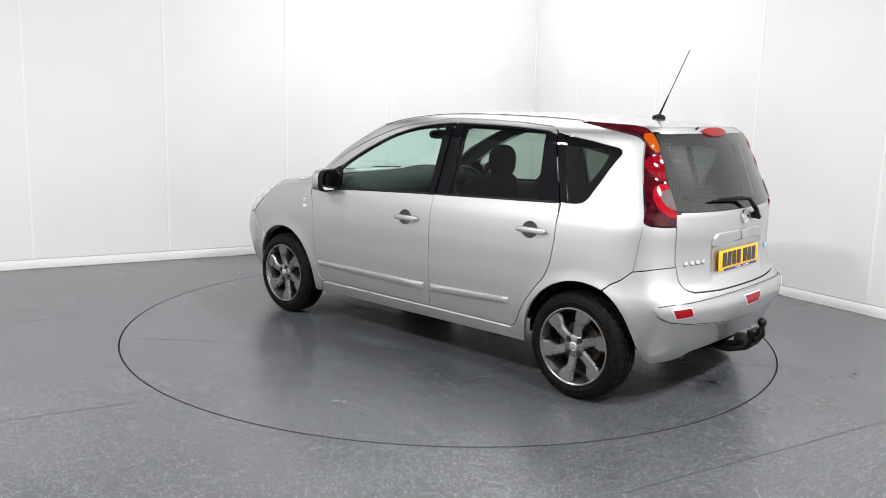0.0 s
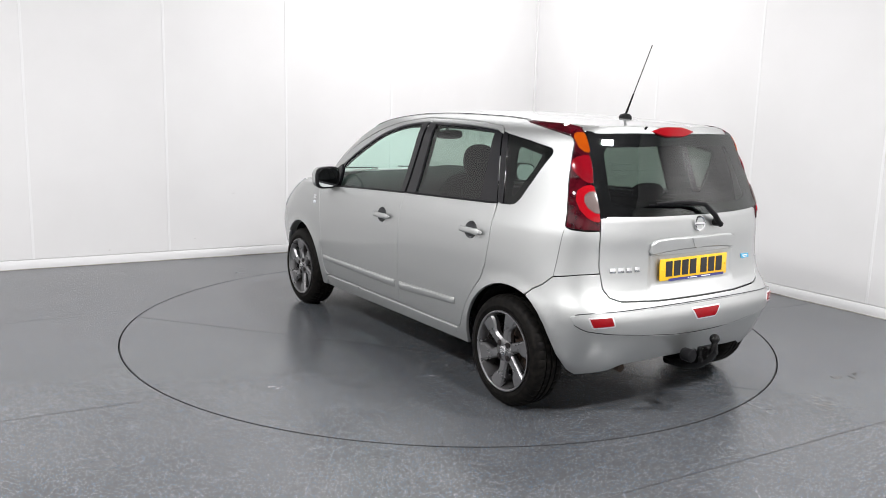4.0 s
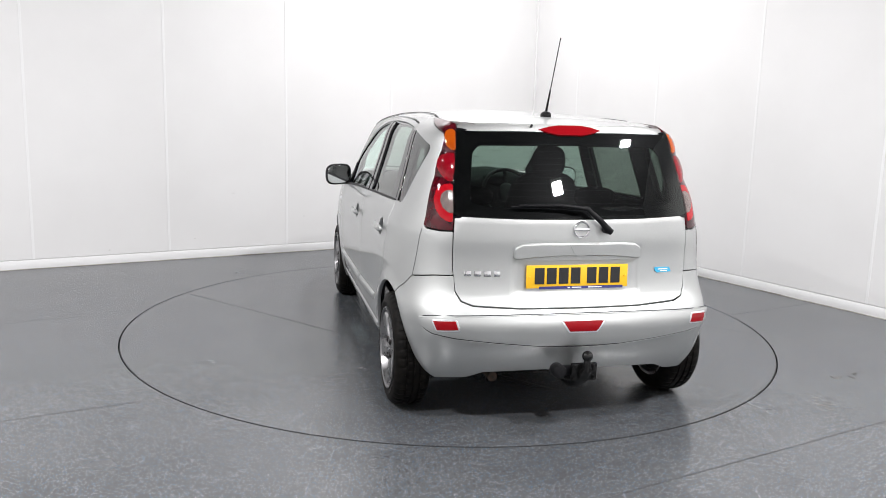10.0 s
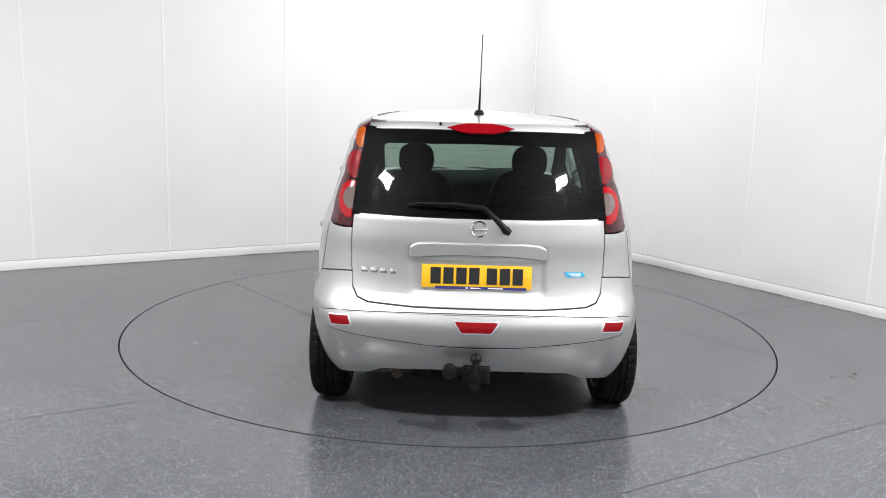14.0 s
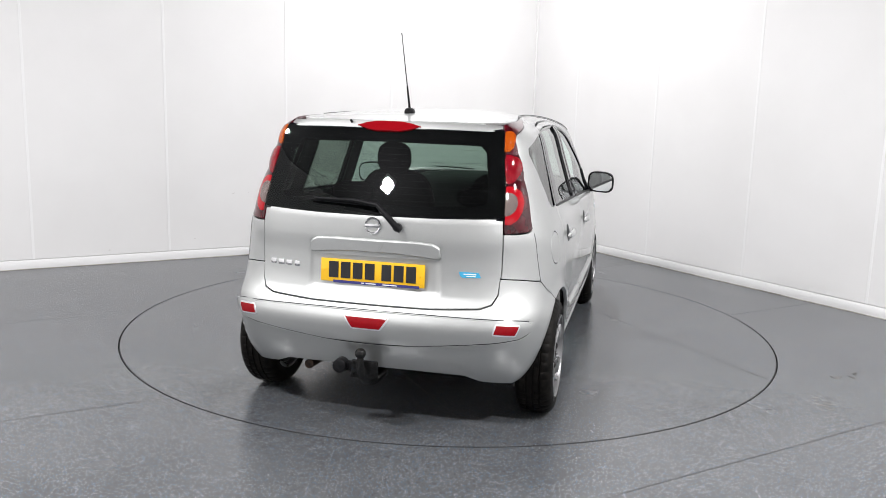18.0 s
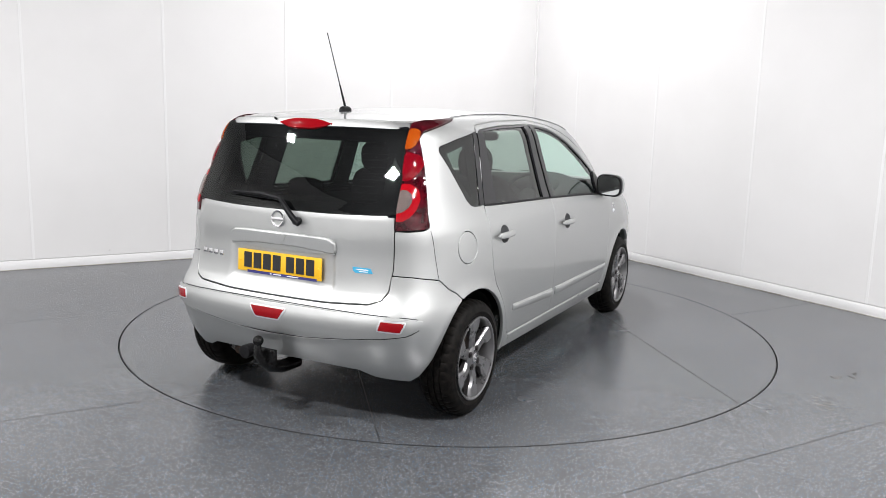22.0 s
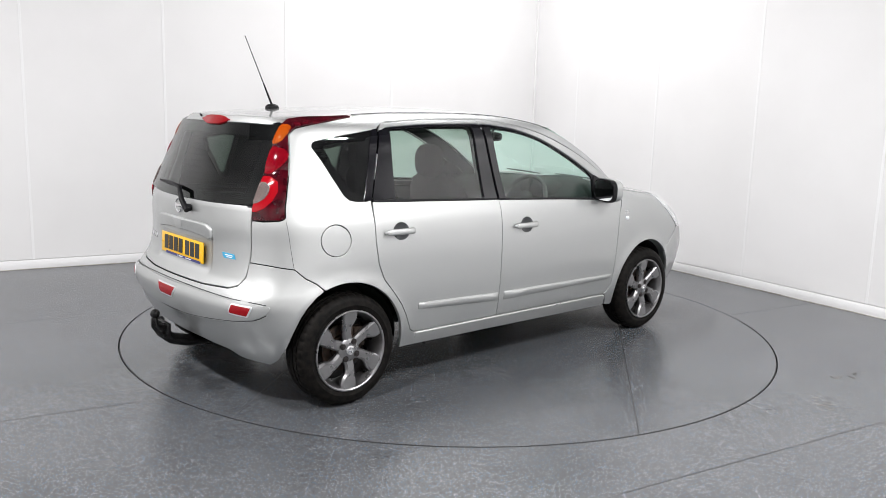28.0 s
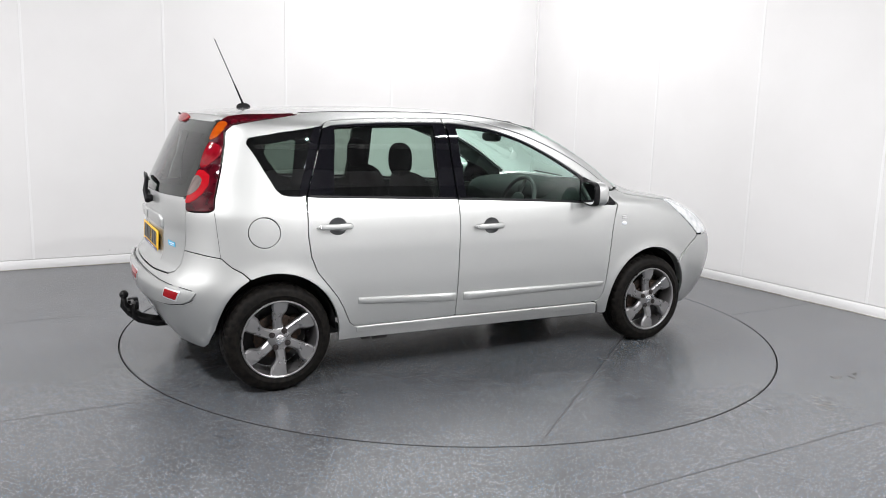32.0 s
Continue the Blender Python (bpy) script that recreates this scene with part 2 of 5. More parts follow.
def axes(at, along, inward):
    """The frame of a wall: x along it, y into the room, z up."""
    m = Matrix.Identity(4)
    m.col[0], m.col[1], m.col[2], m.col[3] = (*along, 0), (*inward, 0), (0, 0, 1, 0), (*at, 1)
    return m


def turned(v, sign):
    return Vector((-v.y * sign, v.x * sign, 0))


IN_L = turned(ALONG_L, 1)
IN_R = turned(ALONG_R, -1)
FAR_L = CORNER + ALONG_L * LEN_L
FAR_R = CORNER + ALONG_R * LEN_R
FAR_B = FAR_L + ALONG_R * LEN_R


def panel_wall(name, at, along, inward, length, first, label):
    """A white wall of panels 1.2 m wide with narrow joint covers and a flush skirting."""
    m = axes(at, along, inward)
    wall = tagged(new(name, mesh_of(name, box(length, 0.15, ROOM_H, (length / 2, -0.087, ROOM_H / 2)), WALL)), label, "wall", kind="structure")
    wall.matrix_basis = m
    edges = [0.0] + [first + 1.205 * k for k in range(int((length - first) / 1.205) + 1)] + [length]
    for a, b in zip(edges, edges[1:]):
        w = b - a - 0.004
        if w > 0.02:
            part("panel", box(w, 0.012, ROOM_H - 0.09, ((a + b) / 2, -0.006, 0.09 + (ROOM_H - 0.09) / 2), 0.002, 1), WALL, wall)
    for a in edges[1:-1]:
        part("joint_cover", box(0.022, 0.004, ROOM_H - 0.09, (a, 0.002, 0.09 + (ROOM_H - 0.09) / 2), 0.0015, 1), STRIP, wall)
    part("skirting", box(length - 0.03, 0.014, 0.085, (length / 2 + 0.015, 0.004, 0.0425), 0.004, 2), STRIP, wall)
    part("sealant", rod([(0.03, 0.013, 0.003), (length, 0.013, 0.003)], 0.004, 8), SEALANT, wall)
    return wall


SEALANT = mat("sealant", (0.35, 0.33, 0.28), 0.6)
noisy(SEALANT, 3.0, (0.2, 0.18, 0.15), (0.55, 0.53, 0.48))
left_wall = panel_wall("wall_left", CORNER, ALONG_L, IN_L, LEN_L, 5.835 - 3.897, "glossy white panelled wall with narrow joint covers and a skirting")
panel_wall("wall_right", CORNER, ALONG_R, IN_R, LEN_R, 4.556 - 3.79, "glossy white panelled wall with narrow joint covers and a skirting")
SCUFF = mat("wall_scuff", (0.42, 0.40, 0.37), 0.6)
noisy(SCUFF, 120.0, (0.32, 0.30, 0.27), (0.60, 0.58, 0.55))
for along, z, w, h, tilt in ((3.70, .645, .030, .004, 8), (3.55, .650, .010, .003, 0), (4.90, .133, .022, .005, -6), (4.10, .20, .014, .003, 20), (2.95, .38, .012, .003, -15)):
    part("scuff", box(w, .0012, h, bevel=.0005), SCUFF, left_wall, "small grey scuff on the wall", m=pose(along, .0004, z, 0, tilt, 0))
corner_bead = box(0.03, 0.03, ROOM_H, (0.008, 0.008, ROOM_H / 2), 0.012, 4)
bead = new("trim", mesh_of("trim", corner_bead, WALL, 40))
bead.matrix_basis = axes(CORNER, ALONG_L, IN_L)
tagged(bead, "white corner bead between the walls", "trim", kind="structure")
# unseen walls behind the camera, added white to bounce fill onto the car
for name, a, b, inward in (("wall_back", FAR_L, FAR_B, -ALONG_L), ("wall_side", FAR_R, FAR_B, -ALONG_R)):
    d = b - a
    w = new(name, mesh_of(name, box(d.length, 0.15, ROOM_H, (d.length / 2, -0.075, ROOM_H / 2)), WALL))
    w.matrix_basis = axes(a, d.normalized(), inward)
    tagged(w, "unseen plain white wall closing the hall, added for fill light", "wall", kind="structure")


def ring(r, n=128, z=0.0):
    return [(r * math.cos(2 * math.pi * k / n), r * math.sin(2 * math.pi * k / n), z) for k in range(n)]


def disc_slab(r, z0, z1, n=192):
    bm = bmesh.new()
    top, low = [bm.verts.new(p) for p in ring(r, n, z1)], [bm.verts.new(p) for p in ring(r, n, z0)]
    bm.faces.new(top)
    bm.faces.new(low[::-1])
    for k in range(n):
        bm.faces.new((low[k], low[(k + 1) % n], top[(k + 1) % n], top[k]))
    return bm


def holed_floor():
    """The floor sheet with a round opening for the turntable."""
    bm = bmesh.new()
    n = 192
    inner = [bm.verts.new(p) for p in ring(RADIUS + 0.006, n)]
    low = [bm.verts.new(p) for p in ring(RADIUS + 0.006, n, -0.06)]
    mid = [bm.verts.new(p) for p in ring(2.9, n)]
    for k in range(n):
        j = (k + 1) % n
        bm.faces.new((inner[k], mid[k], mid[j], inner[j]))
        bm.faces.new((low[k], inner[k], inner[j], low[j]))
    corners = [CORNER, FAR_L, FAR_B, FAR_R]
    corners = [c + (c - Vector((0, -2.0, 0))).normalized() * 0.15 for c in corners]
    outer = []
    for k in range(n):
        d = Vector((math.cos(2 * math.pi * k / n), math.sin(2 * math.pi * k / n), 0))
        best = None
        for a, b in zip(corners, corners[1:] + corners[:1]):
            e = b - a
            den = d.x * e.y - d.y * e.x
            if abs(den) > 1e-9:
                s = (a.x * e.y - a.y * e.x) / den
                u = (a.x * d.y - a.y * d.x) / den
                if s > 0 and -1e-6 <= u <= 1 + 1e-6 and (best is None or s < best):
                    best = s
        outer.append(bm.verts.new(d * best))
    for k in range(n):
        j = (k + 1) % n
        bm.faces.new((mid[k], outer[k], outer[j], mid[j]))
    bmesh.ops.recalc_face_normals(bm, faces=bm.faces)
    return bm


floor_ob = tagged(new("floor", mesh_of("floor", holed_floor(), VINYL)), "grey speckled vinyl floor with a slight gloss", "floor", kind="structure")
pit = tagged(new("turntable_pit", mesh_of("turntable_pit", disc_slab(2.6, -0.12, -0.061), PIT)), "dark recess below the turntable edge", "pit", kind="structure")


def seam_strip(a, b, w=0.005):
    a, b = Vector((*a, 0)), Vector((*b, 0))
    d = b - a
    bm = box(d.length, w, 0.0006, (0, 0, 0.0002))
    bmesh.ops.transform(bm, matrix=Matrix.Translation((a + b) / 2) @ Matrix.Rotation(math.atan2(d.y, d.x), 4, "Z"), verts=bm.verts)
    return bm


for off in (1.23, -0.74, -2.69, -4.66):
    base = IN_L * -off
    spans = [(-6.0, 7.0)]
    if abs(off) < RADIUS:
        h = math.sqrt((RADIUS + 0.01) ** 2 - off * off)
        spans = [(-7.0, -h), (h, 7.0)]
    for s0, s1 in spans:
        p, q = base - ALONG_L * s0, base - ALONG_L * s1
        s_in = [k / 200 for k in range(201)]
        keep = []
        for k in s_in:
            c = p.lerp(q, k)
            rel = c - CORNER
            if rel.dot(IN_L) > 0.03 and rel.dot(IN_R) > 0.03 and (c - FAR_B).dot(-ALONG_L) > 0.05 and (c - FAR_B).dot(-ALONG_R) > 0.05:
                keep.append(c)
        if len(keep) > 1:
            part("seam", seam_strip(keep[0].xy, keep[-1].xy), SEAM, floor_ob)

ceiling_pts = [CORNER, FAR_L, FAR_B, FAR_R]
bm = bmesh.new()
lo = [bm.verts.new((p.x, p.y, ROOM_H)) for p in ceiling_pts]
hi = [bm.verts.new((p.x, p.y, ROOM_H + 0.15)) for p in ceiling_pts]
bm.faces.new(lo)
bm.faces.new(hi[::-1])
for k in range(4):
    bm.faces.new((lo[k], hi[k], hi[(k + 1) % 4], lo[(k + 1) % 4]))
bmesh.ops.recalc_face_normals(bm, faces=bm.faces)
tagged(new("ceiling", mesh_of("ceiling", bm, CEIL)), "dark unlit ceiling above the lamps", "ceiling", kind="structure")

# square studio lamps under the ceiling, turned with the walls; the last is an added fill
LAMP_TURN = math.degrees(math.atan2(ALONG_R.y, ALONG_R.x))


def studio_lamp(x, y, z, watts, size):
    """A square lamp with a shallow white housing; its light comes from the area lamp in its face."""
    m = pose(x, y, z, 0, 0, LAMP_TURN)
    thing = new("studio_lamp")
    thing.matrix_basis = m
    tagged(thing, "square white studio lamp hung below the ceiling, out of view", "lamp", "studio lamps")
    part("housing", box(size + 0.06, size + 0.06, 0.05, (0, 0, 0.032), 0.008), STRIP, thing)
    for sx in (-1, 1):
        part("hanger", rod([(sx * size * .4, 0, 0.05), (sx * size * .4, 0, ROOM_H - z + 0.01)], 0.004, 8), BLACK, thing)
    d = bpy.data.lights.new("studio_light", "AREA")
    d.shape, d.size, d.energy, d.color = "SQUARE", size, watts, LIGHT_COLOR
    lamp = new("studio_light", d)
    lamp.matrix_basis = m


LIGHT_COLOR = (1.0, 0.985, 0.995)
for spec in LAMPS:
    studio_lamp(*spec)

# ---- turntable ----
turntable = new("turntable")
tagged(turntable, "round grey vinyl-covered car turntable flush with the floor", "turntable")
part("deck", disc_slab(RADIUS - 0.006, -0.05, 0.0), VINYL, turntable, smooth=None)
part("rim", lathe([(RADIUS - 0.006, -0.05), (RADIUS - 0.002, -0.05), (RADIUS - 0.002, -0.0015), (RADIUS - 0.006, -0.0015)], 192), SEAM, turntable, "thin dark metal edge", m=Matrix(((1, 0, 0, 0), (0, 0, 1, 0), (0, 1, 0, 0), (0, 0, 0, 1))))
for off in (-1.25, 0.76):
    n = Vector((-0.632, 0.775, 0))
    d = Vector((0.775, 0.632, 0))
    h = math.sqrt((RADIUS - 0.01) ** 2 - off * off)
    part("deck_seam", seam_strip((n * off - d * h).xy, (n * off + d * h).xy), SEAM, turntable)
WET = mat("wet_black", (0.004, 0.004, 0.004), 0.12)
bm = bmesh.new()
trail = [(.79, .205, .016), (.735, .20, .030), (.70, .188, .012), (.66, .185, .008), (.60, .178, .016), (.52, .176, .013), (.44, .168, .018), (.36, .160, .012), (.29, .152, .022), (.22, .146, .010), (.15, .135, .018), (.07, .118, .014), (.0, .10, .006)]
rows = [[bm.verts.new((x, y + w * u, .0006)) for u in (-1, 1)] for x, y, w in trail]
for u, v in zip(rows, rows[1:]):
    bm.faces.new((u[0], v[0], v[1], u[1]))
bmesh.ops.recalc_face_normals(bm, faces=bm.faces)
part("wet_streak", bm, WET, turntable, "thin dark wet streak", smooth=None)

# faint dried marks on the floor beside the turntable
MARK = mat("dried_mark", (0.105, 0.094, 0.080), 0.4)
noisy(MARK, 60.0, (0.09, 0.082, 0.072), (0.12, 0.108, 0.09))
rng = random.Random(4)


def floor_mark(x, y, length, width, turn, count):
    """A cluster of small dried dashes, like the print of a sole."""
    bits = []
    for k in range(count):
        u, v = rng.uniform(-1, 1), rng.uniform(-1, 1)
        bits.append(box(rng.uniform(.012, .03), rng.uniform(.004, .008), .0004, (u * length, v * width * (1 - .3 * abs(u)), .0003), turn=Matrix.Rotation(rng.uniform(.8, 2.2), 4, "Z")))
    part("floor_mark", join(*bits), MARK, floor_ob, "faint brown dried mark", smooth=None, m=pose(x, y, 0, 0, 0, turn))


floor_mark(2.096, -1.516, .10, .045, 80, 20)
floor_mark(2.42, -1.042, .07, .03, 10, 20)
floor_mark(2.56, -.954, .06, .025, 20, 14)
from mathutils.geometry import delaunay_2d_cdt

# ---- the car's form ----
# x forwards, y to its left, z up; heights and half widths in metres
def curve(*knots):
    """A smooth monotone curve through (place, value) knots."""
    xs, ys = [float(k[0]) for k in knots], [float(k[1]) for k in knots]
    n = len(xs)
    d = [(ys[i + 1] - ys[i]) / (xs[i + 1] - xs[i]) for i in range(n - 1)]
    m = [d[0]] + [0.0] * (n - 2) + [d[-1]]
    for i in range(1, n - 1):
        if d[i - 1] * d[i] > 0:
            h0, h1 = xs[i] - xs[i - 1], xs[i + 1] - xs[i]
            w0, w1 = 2 * h1 + h0, h1 + 2 * h0
            m[i] = (w0 + w1) / (w0 / d[i - 1] + w1 / d[i])

    def f(x):
        if x <= xs[0]:
            return ys[0] + m[0] * (x - xs[0])
        if x >= xs[-1]:
            return ys[-1] + m[-1] * (x - xs[-1])
        i = 0
        while x > xs[i + 1]:
            i += 1
        h = xs[i + 1] - xs[i]
        t = (x - xs[i]) / h
        return (1 + 2 * t) * (1 - t) ** 2 * ys[i] + t * (1 - t) ** 2 * h * m[i] + t * t * (3 - 2 * t) * ys[i + 1] + t * t * (t - 1) * h * m[i + 1]

    return f


HALF = curve((.16, .768), (.25, .806), (.35, .829), (.47, .842), (.6, .847), (.75, .846), (.87, .838), (.96, .822), (1.03, .793), (1.1, .767), (1.2, .735), (1.3, .703), (1.4, .672), (1.45, .645), (1.485, .60), (1.51, .54), (1.53, .45))
REAR = curve((.16, 1.93), (.25, 2.03), (.34, 2.095), (.42, 2.137), (.50, 2.165), (.55, 2.172), (.60, 2.155), (.65, 2.120), (.69, 2.098), (.75, 2.089), (.85, 2.086), (.95, 2.091), (1.03, 2.088), (1.08, 2.07), (1.2, 2.015), (1.35, 1.94), (1.45, 1.885), (1.49, 1.86), (1.53, 1.8))
FRONT = curve((.16, 1.80), (.25, 1.86), (.4, 1.91), (.55, 1.92), (.65, 1.90), (.75, 1.84), (.85, 1.72), (.92, 1.58), (.965, 1.467), (1.0, 1.25), (1.03, 1.08), (1.06, .985), (1.1, .89), (1.2, .71), (1.3, .52), (1.4, .31), (1.45, .185), (1.49, .05), (1.51, -.03), (1.53, -.2))
POW_R = curve((.16, 7), (.57, 9), (.88, 8.5), (1.0, 9), (1.2, 10.5), (1.45, 12), (1.5, 12.1))
BOW = curve((.16, .05), (.30, .07), (.42, .10), (.55, .115), (.60, .112), (.66, .115), (.8, .14), (1.05, .145), (1.25, .125), (1.45, .095), (1.53, .08))
POW_F = curve((.16, 3.6), (.7, 4.5), (.95, 4.5), (1.03, 4.2), (1.1, 5.0), (1.2, 6.3), (1.4, 8), (1.5, 8.5))
HUB_F, HUB_R, HUB_Z = 1.043, -1.557, 0.298
EYE_F, EYE_R = 1.052, -1.574
ARCH_F, ARCH_R = 0.356, 0.358


def spread(z, rear):
    return (REAR(z) - BOW(z), POW_R(z)) if rear else (max(FRONT(z), 0.02), POW_F(z))


def skin_at(s, z):
    """A point of the body: s is the angle round it, 0 at the side, -90 degrees at the rear, 90 at the front; past these it runs on over the right half."""
    flip = 1.0
    if s < -math.pi / 2:
        s, flip = -math.pi - s, -1.0
    elif s > math.pi / 2:
        s, flip = math.pi - s, -1.0
    b = HALF(z)
    a, n = spread(z, s < 0)
    c, q = math.cos(s), abs(math.sin(s))
    r = ((max(c, 0.0) / b) ** n + (q / a) ** n) ** (-1 / n)
    x, y = math.copysign(r * q, s), r * c
    if s < 0:
        x -= BOW(z) * max(0.0, 1 - (y / b) ** 2)
    if z < 0.75:
        for hub, arch in ((EYE_F, ARCH_F), (EYE_R, ARCH_R)):
            d = (math.hypot(x - hub, z - 0.29) - arch) / 0.045
            y += 0.010 * math.exp(-d * d)
    return Vector((x, flip * y, z))


def S(x, z):
    """Side coordinates: x along the car and height."""
    b = HALF(z)
    a, n = spread(z, x < 0)
    w = abs(x)
    for k in range(6 if x < 0 else 1):
        u = min(w / a, 0.9995)
        y = b * (1 - u ** n) ** (1 / n)
        if x < 0:
            w = 0.5 * (w + abs(x) - BOW(z) * (1 - (y / b) ** 2))
    return (math.copysign(math.atan2(min(w, a), y), x), z)


def R(y, z):
    """Rear coordinates: y across the car and height."""
    b = HALF(z)
    a, n = spread(z, True)
    v = min(abs(y) / b, 0.9995)
    s = -math.atan2(a * (1 - v ** n) ** (1 / n), abs(y))
    return (s if y >= 0 else -math.pi - s, z)


def N(y, z):
    """Nose coordinates: y across the car and height."""
    b = HALF(z)
    a, n = spread(z, False)
    v = min(abs(y) / b, 0.9995)
    s = math.atan2(a * (1 - v ** n) ** (1 / n), abs(y))
    return (s if y >= 0 else math.pi - s, z)


# length along the outline for each angle, at elbow height
STEPS = 720
ANGLES = [-math.pi + 2 * math.pi * k / STEPS for k in range(STEPS + 1)]
LENGTHS = [0.0]
for k in range(STEPS):
    LENGTHS.append(LENGTHS[-1] + (skin_at(ANGLES[k + 1], 0.78) - skin_at(ANGLES[k], 0.78)).length)
MIDLEN = LENGTHS[STEPS // 2]
LENGTHS = [v - MIDLEN for v in LENGTHS]


def to_sheet(p):
    return Vector((float(np.interp(p[0], ANGLES, LENGTHS)), p[1]))


def from_sheet(v):
    return skin_at(float(np.interp(v[0], LENGTHS, ANGLES)), v[1])


def skin_normal(v):
    h = 0.002
    a = from_sheet((v[0] + h, v[1])) - from_sheet((v[0] - h, v[1]))
    b = from_sheet((v[0], v[1] + h)) - from_sheet((v[0], v[1] - h))
    n = b.cross(a)
    return n.normalized()


def bulged_normal(v, bulge):
    """The normal of the form once a panel's own swell is added to it."""
    h = 0.004
    p = []
    for du, dz in ((h, 0), (-h, 0), (0, h), (0, -h)):
        q = Vector((v[0] + du, v[1] + dz))
        n = skin_normal(q)
        p.append(from_sheet(q) + n * bulge(q, n))
    return (p[2] - p[3]).cross(p[0] - p[1]).normalized()


def roof_point(x, v):
    """The roof: v runs from -1 at the right edge to 1 at the left; its tail follows the bow of the tailgate."""
    ze = EDGE(max(x, -1.84))
    ye = skin_at(S(max(x, -1.80), ze)[0], ze).y
    tail = skin_at(*R(min(abs(v) * ye, .542), 1.488)).x
    pull = max(0.0, min(1.0, (-1.5 - x) / .36))
    x = x + pull * (tail + .004 + 1.86)
    k = max(0.0, 1 - v * v)
    return Vector((x, ye * v, ze + (CROWN(min(x, .2)) - ze) * k ** 0.9))


RAIL = curve((-1.5, 1.452), (-1.226, 1.470), (-.85, 1.490), (-.45, 1.494), (-.228, 1.472), (-.008, 1.423), (.25, 1.33), (.45, 1.235), (.626, 1.13), (.75, 1.045))
EDGE = curve((-1.86, 1.488), (-1.37, 1.506), (-1.09, 1.518), (-.6, 1.524), (-.3, 1.515), (-.1, 1.490), (.02, 1.466), (.26, 1.380), (.5, 1.266), (.7, 1.135), (.82, 1.055))
CROWN = curve((-1.88, 1.487), (-1.6, 1.522), (-1.2, 1.545), (-.8, 1.554), (-.4, 1.549), (-.1, 1.524), (.10, 1.490), (.2, 1.465))
WTOP = curve((-1.25, 1.440), (-.85, 1.462), (-.47, 1.466), (-.26, 1.445), (-.018, 1.386), (.239, 1.277), (.471, 1.147), (.6, 1.07))
BELT = curve((-1.6, 1.071), (-1.382, 1.062), (-.454, 1.026), (.426, .982), (.735, .955))


def run(f, x0, x1, n=14, make=S, lift=0.0):
    return [make(x0 + (x1 - x0) * k / n, f(x0 + (x1 - x0) * k / n) + lift) for k in range(n + 1)]


def arc(cx, cz, r, a0, a1, n=20, tall=0.012):
    """A wheel arch's edge, a little taller than wide."""
    return [S(cx + r * math.cos(radians(a0 + (a1 - a0) * k / n)), cz + (r + tall) * math.sin(radians(a0 + (a1 - a0) * k / n))) for k in range(n + 1)]


def rounded(loop, r):
    """Softens every corner of an outline in the sheet to about the radius r."""
    if r <= 0:
        return loop
    out = []
    n = len(loop)
    for i in range(n):
        p, a, b = loop[i], loop[i - 1], loop[(i + 1) % n]
        u, v = (a - p), (b - p)
        if u.length < 1e-6 or v.length < 1e-6:
            continue
        turn = math.degrees(u.angle(-v))
        if turn < 14:
            out.append(p)
            continue
        k = min(r * min(1.0, math.tan(radians(turn / 2)) + 0.15), u.length * 0.45, v.length * 0.45)
        c0, c1 = p + u.normalized() * k, p + v.normalized() * k
        for j in range(6):
            t = j / 5
            out.append(c0 * (1 - t) ** 2 + p * 2 * t * (1 - t) + c1 * t * t)
    return out


def dense(loop, step):
    out = []
    for a, b in zip(loop, loop[1:] + loop[:1]):
        n = max(1, int((b - a).length / step))
        out += [a.lerp(b, k / n) for k in range(n)]
    return out


def area(loop):
    return sum(a.x * b.y - b.x * a.y for a, b in zip(loop, loop[1:] + loop[:1])) / 2


def shrunk(loop, d):
    """Moves an outline inwards by d (outwards where d is negative)."""
    if area(loop) < 0:
        loop = loop[::-1]
    loop = [p for p, q in zip(loop, loop[1:] + loop[:1]) if (p - q).length > 1e-5]
    out = []
    n = len(loop)
    for i in range(n):
        u = (loop[i] - loop[i - 1]).normalized()
        v = (loop[(i + 1) % n] - loop[i]).normalized()
        m = (Vector((-u.y, u.x)) + Vector((-v.y, v.x)))
        m = m / max(m.length_squared, 0.4) * 2
        out.append(loop[i] + m * d)
    return out


def contains(loop, p):
    inside = False
    for a, b in zip(loop, loop[1:] + loop[:1]):
        if (a.y > p.y) != (b.y > p.y) and p.x < (b.x - a.x) * (p.y - a.y) / (b.y - a.y) + a.x:
            inside = not inside
    return inside


def near(loop, p, d):
    return any((q - p).length_squared < d * d for q in loop)


def straight(loop):
    """Adds points so that steep edges on the car's side run straight in side view."""
    out = []
    for a, b in zip(loop, loop[1:] + loop[:1]):
        out.append(a)
        if abs(a[0]) < 1.1 and abs(b[0]) < 1.1 and abs(a[1] - b[1]) > .07 and abs(a[1] - b[1]) > .4 * abs(a[0] - b[0]):
            xa, xb = skin_at(*a).x, skin_at(*b).x
            n = int(abs(a[1] - b[1]) / .05) + 1
            out += [S(xa + (xb - xa) * k / n, a[1] + (b[1] - a[1]) * k / n) for k in range(1, n)]
    return out


